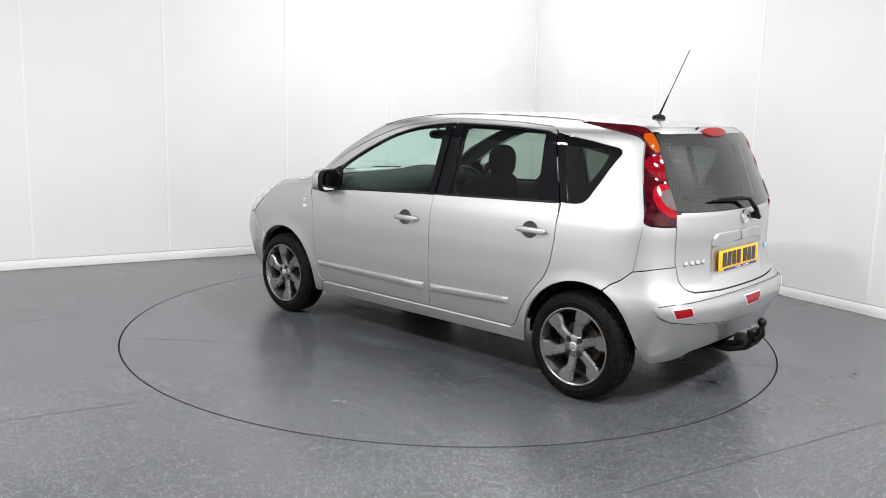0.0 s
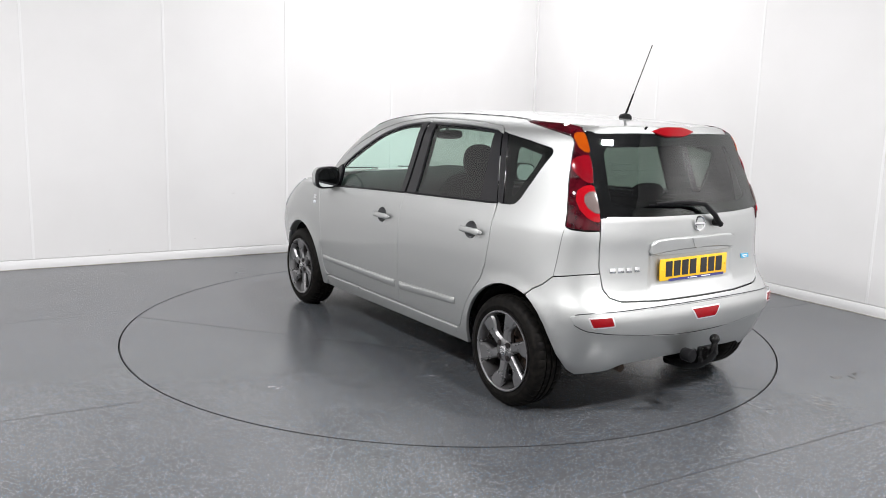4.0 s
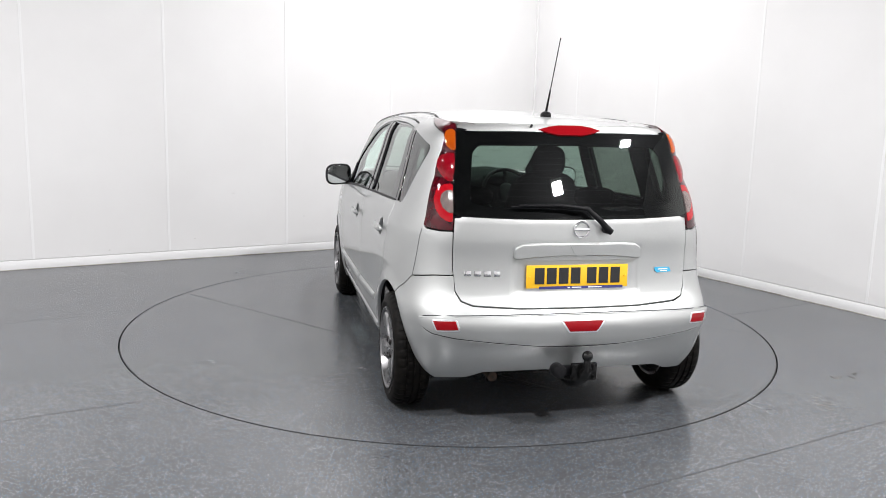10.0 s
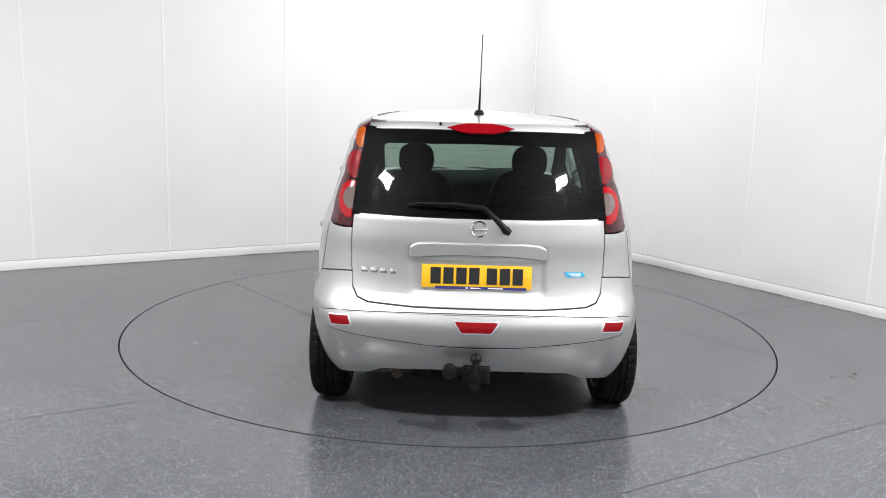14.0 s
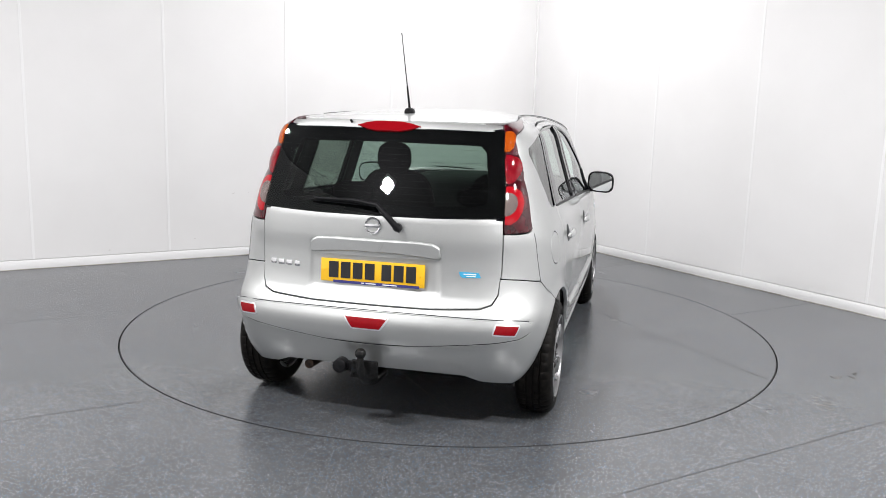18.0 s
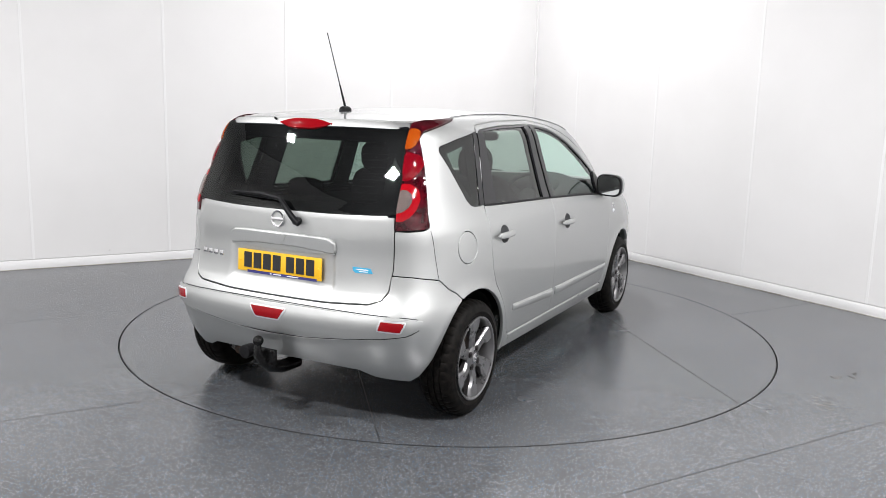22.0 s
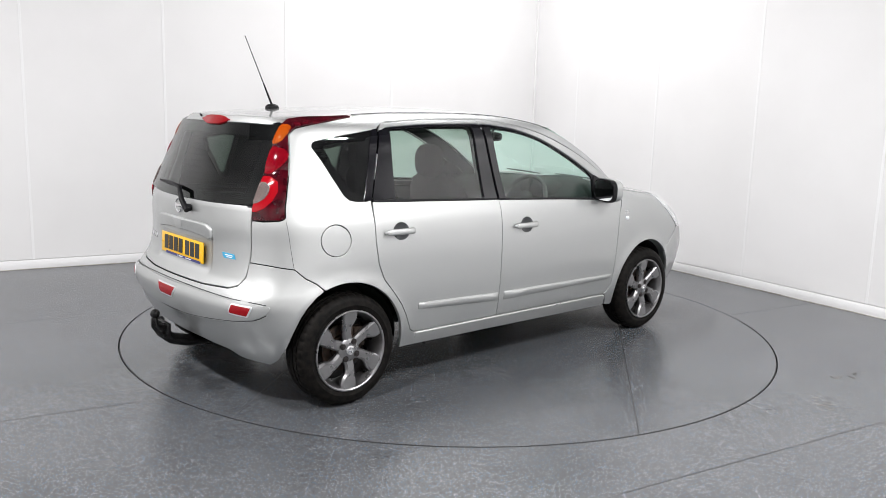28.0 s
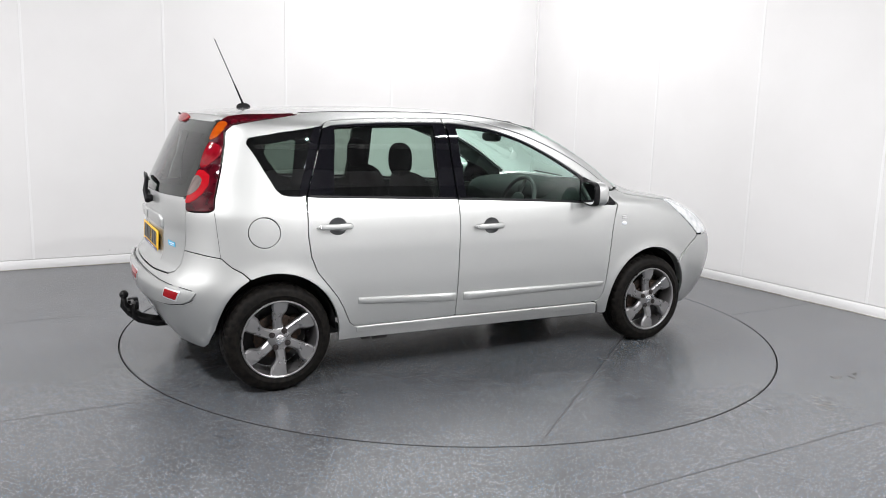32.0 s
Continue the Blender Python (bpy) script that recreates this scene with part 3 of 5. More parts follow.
def sheet_mesh(name, outline, holes=(), lift=0.0, depth=0.02, gap=0.0042, step=0.035, corner=0.012, soft=0.003, bulge=None):
    """A curved panel of the body: its face follows the form, its rim turns in by depth."""
    border = dense(shrunk(rounded([to_sheet(p) for p in straight(outline)], corner), gap), step * 0.6)
    cuts = [dense(shrunk(rounded([to_sheet(p) for p in straight(h[0])], h[1]), -gap), step * 0.6) for h in holes]
    cuts = [c[::-1] if area(c) > 0 else c for c in cuts]
    pts, edges, loops = [], [], []
    for l in [border] + cuts:
        o = len(pts)
        pts += l
        edges += [(o + k, o + (k + 1) % len(l)) for k in range(len(l))]
        loops.append(range(o, o + len(l)))
    xs, zs = [p.x for p in border], [p.y for p in border]
    gz = min(zs) + step * 0.5
    while gz < max(zs):
        gx = min(xs) + step * 0.5
        while gx < max(xs):
            p = Vector((gx, gz))
            if contains(border, p) and not any(contains(c, p) for c in cuts) and not near(pts[:edges[-1][0] + 1], p, step * 0.45):
                pts.append(p)
            gx += step
        gz += step
    from_cdt = delaunay_2d_cdt(pts, edges, [], 0, 1e-6)
    v2, tris = from_cdt[0], from_cdt[2]
    good = []
    for t in tris:
        c = (v2[t[0]] + v2[t[1]] + v2[t[2]]) / 3
        if contains(border, c) and not any(contains(k, c) for k in cuts):
            good.append(t)
    verts, normals = [], []
    for v in v2:
        n = skin_normal(v)
        h = lift + (bulge(v, n) if bulge else 0.0)
        verts.append(from_sheet(v) + n * h)
        normals.append(bulged_normal(v, bulge) if bulge else n)
    faces = [tuple(t) for t in good]
    if sum((verts[t[1]] - verts[t[0]]).cross(verts[t[2]] - verts[t[0]]).dot(normals[t[0]]) for t in faces) < 0:
        faces = [f[::-1] for f in faces]
    # rim: a small soft lip, then the return into the body
    count = {}
    for f in faces:
        for a, b in zip(f, f[1:] + f[:1]):
            count[(a, b)] = 1
    free = [(a, b) for a, b in count if (b, a) not in count]
    out_dir = {}
    for a, b in free:
        side = (verts[b] - verts[a]).cross(normals[a])
        for k in (a, b):
            out_dir[k] = out_dir.get(k, Vector()) + side.normalized()
    lip, deep = {}, {}
    for k, d in out_dir.items():
        d = d.normalized()
        lip[k] = len(verts)
        verts.append(verts[k] + d * soft * 0.7 - normals[k] * soft)
        normals.append((d + normals[k] * 0.3).normalized())
        deep[k] = len(verts)
        verts.append(verts[k] + d * soft * 0.7 - normals[k] * depth)
        normals.append(d)
    for a, b in free:
        faces += [(b, a, lip[a], lip[b]), (lip[b], lip[a], deep[a], deep[b])]
    me = bpy.data.meshes.new(name)
    me.from_pydata([v[:] for v in verts], [], faces)
    me.validate()
    me.update()
    me.polygons.foreach_set("use_smooth", [True] * len(me.polygons))
    first = len(good)
    me.polygons.foreach_set("material_index", [1 if k >= first and (k - first) % 2 else 0 for k in range(len(me.polygons))])
    if len(me.vertices) == len(verts):
        me.normals_split_custom_set_from_vertices([n[:] for n in normals])
    return me


def plate_of(me, material, shade_rim=True):
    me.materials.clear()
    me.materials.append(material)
    # the rim's near-black colour stands for the shade in the panel gaps
    me.materials.append(UNDER if shade_rim and material not in (TINT, TINT_QUARTER, TINT_REAR, GREEN) else material)
    return me


car = new("car")
tagged(car, "silver five-door compact family car with alloy wheels and a tow bar", "car")


def panel(name, outline, material, parent=None, holes=(), label="", sides="L", **kw):
    """Body panels: on the left, on the right (mirrored), or one across the middle. Returns them."""
    made = []
    for side in sides:
        loop = outline
        cut = holes
        if side == "R":
            loop = list(outline)
        me = sheet_mesh(name, loop, cut, **kw)
        if side == "R":
            flip_mesh(me)
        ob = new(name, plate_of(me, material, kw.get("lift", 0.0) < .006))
        ob.parent = parent[sides.index(side)] if isinstance(parent, list) else (parent or car)
        if label:
            ob["label"] = label
        made.append(ob)
    return made


def flip_mesh(me):
    """Turns a left panel into its right twin, with its smooth normals."""
    normals = [(n.vector.x, -n.vector.y, n.vector.z) for n in me.vertex_normals]
    corner = {}
    for l, n in zip(me.loops, me.corner_normals):
        corner[l.vertex_index] = (n.vector.x, -n.vector.y, n.vector.z)
    me.transform(Matrix.Diagonal((1, -1, 1, 1)))
    me.flip_normals()
    me.normals_split_custom_set_from_vertices([corner.get(i, normals[i]) for i in range(len(me.vertices))])


def two_sided(pts):
    """Closes a left outline over the rear middle line."""
    return pts + [(-math.pi - s, z) for s, z in reversed(pts)]


def over_nose(pts):
    return pts + [(math.pi - s, z) for s, z in reversed(pts)]


# ---- body panels ----
def dish(x, z):
    return [S(x + .051 * math.cos(2 * math.pi * k / 32), z + .045 * math.sin(2 * math.pi * k / 32)) for k in range(32)]


def door_gap_rear():
    return [S(-1.118, .322), S(-1.150, .345), S(-1.163, .375), S(-1.190, .435), S(-1.225, .50), S(-1.282, .575), S(-1.345, .652), S(-1.38, .74), S(-1.395, .86), S(-1.392, .97), S(-1.382, 1.062)]


B_LOW, B_BELT, B_TOP = S(-.472, .322), S(-.456, 1.026), S(-.478, 1.494)
FRONT_EDGE = [S(.735, .955), S(.705, .87), S(.689, .79), S(.674, .62), S(.659, .46), S(.645, .375), S(.620, .330), S(.585, .314)]

front_door = panel("front_door", [B_LOW, B_BELT, B_TOP] + run(RAIL, -.45, .70, 20) + FRONT_EDGE, PAINT, sides="LR", label="silver front door panel",
                   holes=[([S(-.462, 1.026), S(-.478, 1.468)] + run(WTOP, -.45, .50, 16, lift=.004) + [S(.60, 1.10), S(.675, 1.045), S(.728, .962)] + run(BELT, .70, -.40, 10), 0.004), (dish(-.243, .865), 0)])
panel("window_frame", [S(-.452, 1.028), S(-.470, 1.470)] + run(WTOP, -.44, .50, 16, lift=.006) + [S(.60, 1.102), S(.677, 1.047), S(.733, .959)] + run(BELT, .70, -.40, 10, lift=-.001), GLOSSBLACK, front_door, lift=-.004, depth=.014, soft=.0012, sides="LR", label="black window surround",
                    holes=[([S(-.392, 1.046), S(-.405, 1.446)] + run(WTOP, -.38, .44, 14, lift=-.010) + [S(.475, 1.12), S(.44, 1.004)] + run(BELT, .42, -.36, 10, lift=.016), 0.01)], corner=.004)
panel("window_pane", [S(-.397, 1.044), S(-.41, 1.450)] + run(WTOP, -.38, .44, 14, lift=-.008) + [S(.48, 1.12), S(.445, 1.002)] + run(BELT, .42, -.36, 10, lift=.014), GREEN, front_door, lift=-.010, depth=.003, gap=-.003, sides="LR", label="green-tinted clear glass")
rear_door = panel("rear_door", door_gap_rear() + [S(-1.30, 1.30), S(-1.245, 1.452)] + run(RAIL, -1.215, -.50, 12) + [B_TOP, B_BELT, B_LOW], PAINT, sides="LR", label="silver rear door panel",
                  holes=[([S(-1.376, 1.064), S(-1.30, 1.27), S(-1.255, 1.425)] + run(WTOP, -1.2, -.50, 10, lift=.004) + [S(-.482, 1.468), S(-.462, 1.028)] + run(BELT, -.55, -1.32, 8), 0.004), (dish(-1.226, .901), 0)])
panel("window_frame", [S(-1.380, 1.065), S(-1.305, 1.27), S(-1.258, 1.428)] + run(WTOP, -1.2, -.50, 10, lift=.006) + [S(-.478, 1.470), S(-.458, 1.030)] + run(BELT, -.55, -1.32, 8, lift=-.001), GLOSSBLACK, rear_door, lift=-.004, depth=.014, soft=.0012, sides="LR", label="black window surround", corner=.004,
      holes=[([S(-1.225, 1.076), S(-1.180, 1.431)] + run(WTOP, -1.15, -.58, 8, lift=-.010) + [S(-.560, 1.452), S(-.575, 1.05)] + run(BELT, -.62, -1.15, 8, lift=.016), 0.01)])
panel("window_pane", [S(-1.230, 1.074), S(-1.185, 1.434)] + run(WTOP, -1.15, -.58, 8, lift=-.008) + [S(-.555, 1.455), S(-.570, 1.048)] + run(BELT, -.62, -1.15, 8, lift=.014), TINT, rear_door, lift=-.010, depth=.003, gap=-.003, sides="LR", label="dark privacy glass")

LAMP_OUT = [S(-1.872, .998), S(-1.862, 1.06), S(-1.842, 1.13), S(-1.822, 1.20), S(-1.802, 1.28), S(-1.788, 1.35), S(-1.778, 1.405), S(-1.74, 1.437), S(-1.62, 1.462), S(-1.5, 1.480), S(-1.365, 1.498)]
GATE_SIDE = [R(.600, .70), R(.606, .80), R(.607, .90), R(.605, .985), R(.598, 1.06), R(.585, 1.18), R(.572, 1.30), R(.556, 1.40), R(.542, 1.484)]
QUARTER = [S(-.5, .240), S(-1.213, .246)] + arc(EYE_R, .29, ARCH_R, -2, 112, 24) + [S(-1.75, .672), S(-1.80, .70), S(-1.85, .748), R(.69, .768), R(.600, .775)] + GATE_SIDE[1:4] + [R(.66, .982), S(-1.90, .987)] + LAMP_OUT + run(EDGE, -1.33, .78, 34) + [S(.775, 1.052)] + run(RAIL, .72, -1.20, 30, lift=.001) + [S(-1.252, 1.455), S(-1.31, 1.30), S(-1.388, 1.062)] + door_gap_rear()[::-1][1:] + [S(-.5, .317), S(.575, .309), S(.604, .295), S(.622, .226)]
QGLASS = [S(-1.397, 1.066), S(-1.482, 1.069), S(-1.520, 1.078), S(-1.548, 1.105), S(-1.60, 1.20), S(-1.682, 1.345), S(-1.672, 1.370), S(-1.5, 1.402), S(-1.27, 1.436), S(-1.325, 1.28)]
FUEL = [S(-1.63 + .083 * math.cos(2 * math.pi * k / 40), .880 + .080 * math.sin(2 * math.pi * k / 40)) for k in range(40)]
def flatter(v, n):
    """The quarter glass is straighter than the body round it."""
    p = from_sheet(v)
    a = from_sheet(to_sheet(S(-1.40, p.z)))
    return max(-.006, min(.002, a.y - .060 * (a.x - p.x) - abs(p.y)))


quarter = panel("quarter_panel", QUARTER, PAINT, sides="L", holes=[(QGLASS, .022)], label="silver body side with the roof pillar") + panel("quarter_panel", QUARTER, PAINT, sides="L", holes=[(QGLASS, .022), (FUEL, 0)], label="silver body side with a round fuel flap and the roof pillar")
flip_mesh(quarter[1].data)
panel("sill_ledge", [S(-1.105, .314), S(-.5, .312), S(.565, .304), S(.60, .296), S(.60, .278), S(-.5, .284), S(-1.105, .290)], PAINT, quarter, lift=.008, depth=.016, gap=.001, corner=.004, soft=.013, sides="LR", label="raised sill edge")
flap = panel("fuel_flap", FUEL, PAINT, quarter[1], sides="L", gap=.0035, corner=0)
flip_mesh(flap[0].data)
panel("quarter_glass", QGLASS, TINT_QUARTER, quarter, bulge=flatter, lift=-.003, depth=.004, gap=.0005, corner=.028, sides="LR", label="dark fixed quarter glass",
      holes=[])
panel("pillar_trim", [S(-1.386, 1.067), S(-1.312, 1.28), S(-1.262, 1.440), S(-1.30, 1.434), S(-1.36, 1.28), S(-1.43, 1.069)], GLOSSBLACK, quarter, lift=.0015, depth=.008, soft=.001, gap=.001, corner=.003, sides="LR", label="gloss black pillar cover")
panel("pillar_trim", [S(-1.228, 1.074), S(-1.184, 1.434), S(-1.253, 1.432), S(-1.303, 1.28), S(-1.380, 1.066)], GLOSSBLACK, rear_door, lift=.0015, depth=.008, soft=.001, gap=.001, corner=.003, sides="LR", label="gloss black pillar cover")
panel("quarter_glass_border", QGLASS, GLOSSBLACK, quarter, bulge=flatter, lift=-.012, depth=.004, gap=-.012, corner=.028, sides="LR", label="black printed glass border",
      holes=[([S(-1.45, 1.100), S(-1.50, 1.105), S(-1.60, 1.26), S(-1.63, 1.335), S(-1.62, 1.348), S(-1.42, 1.385), S(-1.40, 1.37)], .02)])


LOBES = [(.572, 1.397, .085, .080), (.602, 1.284, .090, .078), (.632, 1.115, .105, .128)]


def lobed(v, n):
    """The tail lamp swells outwards round each of its three bulbs."""
    p = from_sheet(v)
    return max([.013 * max(0.0, 1 - ((abs(p.y) - cy) / ry) ** 2 - ((p.z - cz) / rz) ** 2) for cy, cz, ry, rz in LOBES])


lamp = panel("tail_lamp", [(s, z) for s, z in LAMP_OUT] + run(EDGE, -1.37, -1.66, 8) + [R(.550, 1.488)] + [(s, z) for s, z in reversed(GATE_SIDE[3:])] + [R(.66, .986), S(-1.90, .990)], DARKRED, sides="LR", lift=.004, depth=.02, label="tall dark red tail lamp running onto the roof", step=.014, bulge=lobed)


def oval(cy, cz, ry, rz, tilt=0.0, n=28, side=R):
    out = []
    for k in range(n):
        a = 2 * math.pi * k / n
        u, v = ry * math.cos(a), rz * math.sin(a)
        c, s = math.cos(radians(tilt)), math.sin(radians(tilt))
        out.append(side(cy + u * c - v * s, cz + u * s + v * c))
    return out


panel("indicator_lens", [R(.552, 1.450), R(.576, 1.452), R(.594, 1.440), R(.602, 1.405), R(.600, 1.372), R(.586, 1.352), R(.562, 1.349)], AMBER, lamp, lift=.007, depth=.010, corner=.018, sides="LR", label="amber indicator lens", step=.014, bulge=lobed)
panel("brake_lens", [R(.564, 1.345), R(.594, 1.343), R(.620, 1.332), R(.638, 1.308), R(.645, 1.275), R(.639, 1.244), R(.626, 1.220), R(.612, 1.209), R(.584, 1.206)], RUBY, lamp, lift=.007, depth=.010, corner=.018, sides="LR", label="bright red brake lens", step=.014, bulge=lobed)
panel("lower_lens", [R(.586, 1.203), R(.622, 1.199), R(.654, 1.174), R(.670, 1.125), R(.669, 1.078), R(.655, 1.042), R(.630, 1.026), R(.602, 1.023)], RING, lamp, lift=.007, depth=.010, corner=.02, sides="LR", label="red ring lens", step=.016, bulge=lobed)
panel("reversing_lens", [R(.588, 1.172), R(.616, 1.169), R(.638, 1.149), R(.646, 1.116), R(.640, 1.086), R(.622, 1.064), R(.597, 1.057)], CLEARLAMP, lamp, lift=.010, depth=.010, corner=.015, sides="LR", label="clear ribbed reversing lens", step=.014, bulge=lobed)

GATE_HALF = [R(0, .628), R(.30, .632), R(.52, .642), R(.572, .66), R(.596, .70)] + GATE_SIDE[1:] + [R(.40, 1.489), R(.2, 1.490), R(0.0, 1.490)]
RGLASS_HALF = [R(0, 1.052), R(.3, 1.052), R(.601, 1.058), R(.590, 1.18), R(.577, 1.30), R(.558, 1.40), R(.546, 1.448), R(.3, 1.453), R(0, 1.454)]


def gate_dish(v, n):
    """The number plate sits in a shallow dish of the tailgate."""
    p = from_sheet(v)
    if p.x > -1.9 or p.z > 1.0 or p.z < .64:
        return 0.0
    a = min(1.0, max(0.0, (.335 - abs(p.y)) / .035))
    b = min(1.0, max(0.0, (p.z - .672) / .03)) * min(1.0, max(0.0, (.93 - p.z) / .03))
    k = a * b
    return -.010 * k * k * (3 - 2 * k)


def bowed(v, n):
    """The rear glass keeps one even bow instead of turning in at its sides."""
    p = from_sheet(v)
    a, k = spread(p.z, True)
    u = min(abs(p.y) / HALF(p.z), .9)
    return .95 * a * (1 - (1 - u ** k) ** (1 / k))


gate = panel("tailgate", two_sided(GATE_HALF)[:], PAINT, sides="L", holes=[(two_sided(RGLASS_HALF), .012)], label="silver tailgate", step=.022, bulge=gate_dish)
panel("rear_window", two_sided(RGLASS_HALF), TINT_REAR, gate, bulge=bowed, lift=-.002, depth=.016, gap=.0004, sides="L", label="dark tinted rear window")
panel("rear_window_border", two_sided(RGLASS_HALF), GLOSSBLACK, gate, bulge=bowed, lift=-.010, depth=.016, gap=-.010, sides="L", label="black printed glass border",
      holes=[([R(.535, 1.115), R(.525, 1.22), R(.503, 1.36), R(.465, 1.405), R(0, 1.413), R(-.465, 1.405), R(-.503, 1.36), R(-.525, 1.22), R(-.535, 1.115), R(-.45, 1.095), R(0, 1.09), R(.45, 1.095)], .03)])

ARCH_REAR = [S(-1.712, .634), S(-1.76, .603), S(-1.801, .563), S(-1.838, .508), S(-1.861, .45), S(-1.885, .36), S(-1.908, .275)]
BUMPER_HALF = [R(0, .6265), R(.30, .6305), R(.52, .6405), R(.5735, .659), R(.5975, .70), R(.600, .774), R(.69, .767), S(-1.85, .747), S(-1.80, .699), S(-1.75, .671)] + ARCH_REAR + [S(-1.925, .245), R(.64, .250), R(.60, .256), R(.52, .268), R(.45, .300), R(.2, .308), R(0, .310)]
bumper = panel("rear_bumper", two_sided(BUMPER_HALF), PAINT, sides="L", label="silver rear bumper", step=.03, gap=.0035)
BAND_HALF = [R(0, .606), R(.35, .602), R(.6, .594), R(.70, .588), R(.752, .578), R(.757, .566), R(.74, .53), R(.70, .508), R(.6, .494), R(.4, .475), R(.2, .457), R(0, .451)]
panel("bumper_moulding", two_sided(BAND_HALF), PAINT, bumper, lift=.014, depth=.020, corner=.012, soft=.004, sides="L", label="raised silver moulding", step=.025)
LEDGE = [(.745, .532), (.722, .514), (.70, .504), (.65, .497), (.6, .490), (.5, .4815), (.4, .471), (.3, .462), (.2, .453), (.1, .449), (0, .447)]
LEDGE = LEDGE + [(-y, z) for y, z in reversed(LEDGE[:-1])]


def along_rear(points, drop, out):
    """A line over the tail at a height and a distance from the form."""
    made = []
    for y, z in points:
        v = to_sheet(R(y, z - drop))
        made.append(from_sheet(v) + skin_normal(v) * out)
    return made


part("moulding_lip", rod(along_rear(LEDGE, .004, .003), .0042, 10), PAINT, bumper[0], "narrow bright lip below the moulding")
BROW = [(.742, .577), (.70, .587), (.6, .5935), (.5, .597), (.35, .601), (.18, .604), (0, .605)]
BROW = BROW + [(-y, z) for y, z in reversed(BROW[:-1])]
part("moulding_brow", rod(along_rear(BROW, .002, .0125), .0034, 10), PAINT, bumper[0], "narrow bright upper edge of the moulding")
part("moulding_seam", rod(along_rear(BROW, -.0045, .002), .0022, 8), SEAM, bumper[0], "dark joint above the moulding")
# dark rod for the joint and for the shadow line under the moulding
part("moulding_seam", rod(along_rear(LEDGE, -.001, .006), .0022, 8), SEAM, bumper[0], "dark joint below the moulding, with its shadow line painted in")
for pts in ([R(.70, .570), R(.602, .576), R(.588, .536), R(.682, .527)], [R(-.70, .570), R(-.602, .576), R(-.588, .536), R(-.682, .527)], [R(.108, .576), R(-.108, .576), R(-.068, .528), R(.068, .528)]):
    panel("reflector", pts, RED, bumper, lift=.0185, depth=.006, corner=.006, sides="L", step=.02, label="red rear reflector")
    panel("reflector_bezel", pts, HIGHLIT_BEZEL, bumper, lift=.0165, depth=.008, gap=-.0032, corner=.008, sides="L", step=.02, label="silver bezel round the reflector, its lamp highlight painted brighter")

FENDER = [S(.742, .955)] + [(s + .001, z) for s, z in FRONT_EDGE[1:]] + [S(.614, .295), S(.632, .226), S(.690, .222)] + arc(EYE_F, .29, ARCH_F, 188, 42, 30) + [S(1.36, .590), S(1.45, .66), S(1.535, .712), S(1.46, .776), S(1.38, .840), S(1.30, .903), S(1.21, .970), S(1.0, .998), S(.86, 1.018), S(.79, 1.05), S(.742, 1.045), S(.69, 1.045)]
fender = panel("front_wing", FENDER, PAINT, sides="LR", label="silver front wing")
headlamp = panel("headlamp", [S(1.538, .716), S(1.463, .779), S(1.383, .843), S(1.303, .906), S(1.215, .973), N(.60, .945), N(.50, .87), N(.45, .80), N(.50, .74), N(.60, .715)], HEADLAMP, sides="LR", lift=.005, label="clear swept-back headlamp")
panel("bonnet", over_nose([N(0, .785), N(.25, .79), N(.44, .80), N(.495, .872), N(.595, .948), S(1.21, .976), S(1.0, 1.002), S(.86, 1.022), S(.80, 1.056), N(.6, 1.066), N(.3, 1.058), N(0, 1.055)]), PAINT, sides="L", label="silver bonnet")
panel("windscreen", over_nose([N(0, 1.058), N(.3, 1.061), N(.6, 1.069)] + run(EDGE, .80, .10, 16, lift=-.002) + [N(.52, 1.462), N(.3, 1.480), N(0, 1.487)]), GREEN, sides="L", lift=-.004, depth=.004, label="green-tinted windscreen")
panel("front_bumper", over_nose([N(0, .62), N(.3, .63), N(.5, .66), N(.60, .708), S(1.535, .706), S(1.45, .653), S(1.36, .584)] + arc(EYE_F, .29, ARCH_F, 41, -12, 16) + [S(1.45, .19), N(.5, .19), N(0, .19)]), PAINT, sides="L", label="silver front bumper")
panel("grille", over_nose([N(0, .625), N(.3, .635), N(.5, .665), N(.495, .74), N(.445, .795), N(.25, .785), N(0, .78)]), BLACK, sides="L", lift=-.01, label="black front grille")

# roof skin
bm = bmesh.new()
NX, NV = 44, 24
grid = [[bm.verts.new(roof_point(-1.86 + 1.93 * i / NX, -1 + 2 * j / NV)) for j in range(NV + 1)] for i in range(NX + 1)]
for i in range(NX):
    for j in range(NV):
        bm.faces.new((grid[i][j], grid[i + 1][j], grid[i + 1][j + 1], grid[i][j + 1]))
bmesh.ops.recalc_face_normals(bm, faces=bm.faces)
g = bmesh.ops.extrude_face_region(bm, geom=bm.faces[:])
bmesh.ops.translate(bm, vec=(0, 0, -0.012), verts=[v for v in g["geom"] if isinstance(v, bmesh.types.BMVert)])
bmesh.ops.recalc_face_normals(bm, faces=bm.faces)
roof = part("roof", bm, PAINT, car, "silver roof", smooth=50)

# dark inner shell behind the gaps
panel("inner_shell", [R(.02, .31), R(.02, 1.03), R(.5, 1.03)] + run(BELT, -1.9, .70, 24, lift=-.02) + [S(.66, .26), S(.62, .245), S(-1.14, .245), S(-1.16, .26)] + arc(EYE_R, .29, .392, 5, 178, 26) + [S(-1.97, .30), R(.5, .31)], UNDER, sides="LR", lift=-.03, depth=.01, corner=0, step=.06, label="dark inner body")


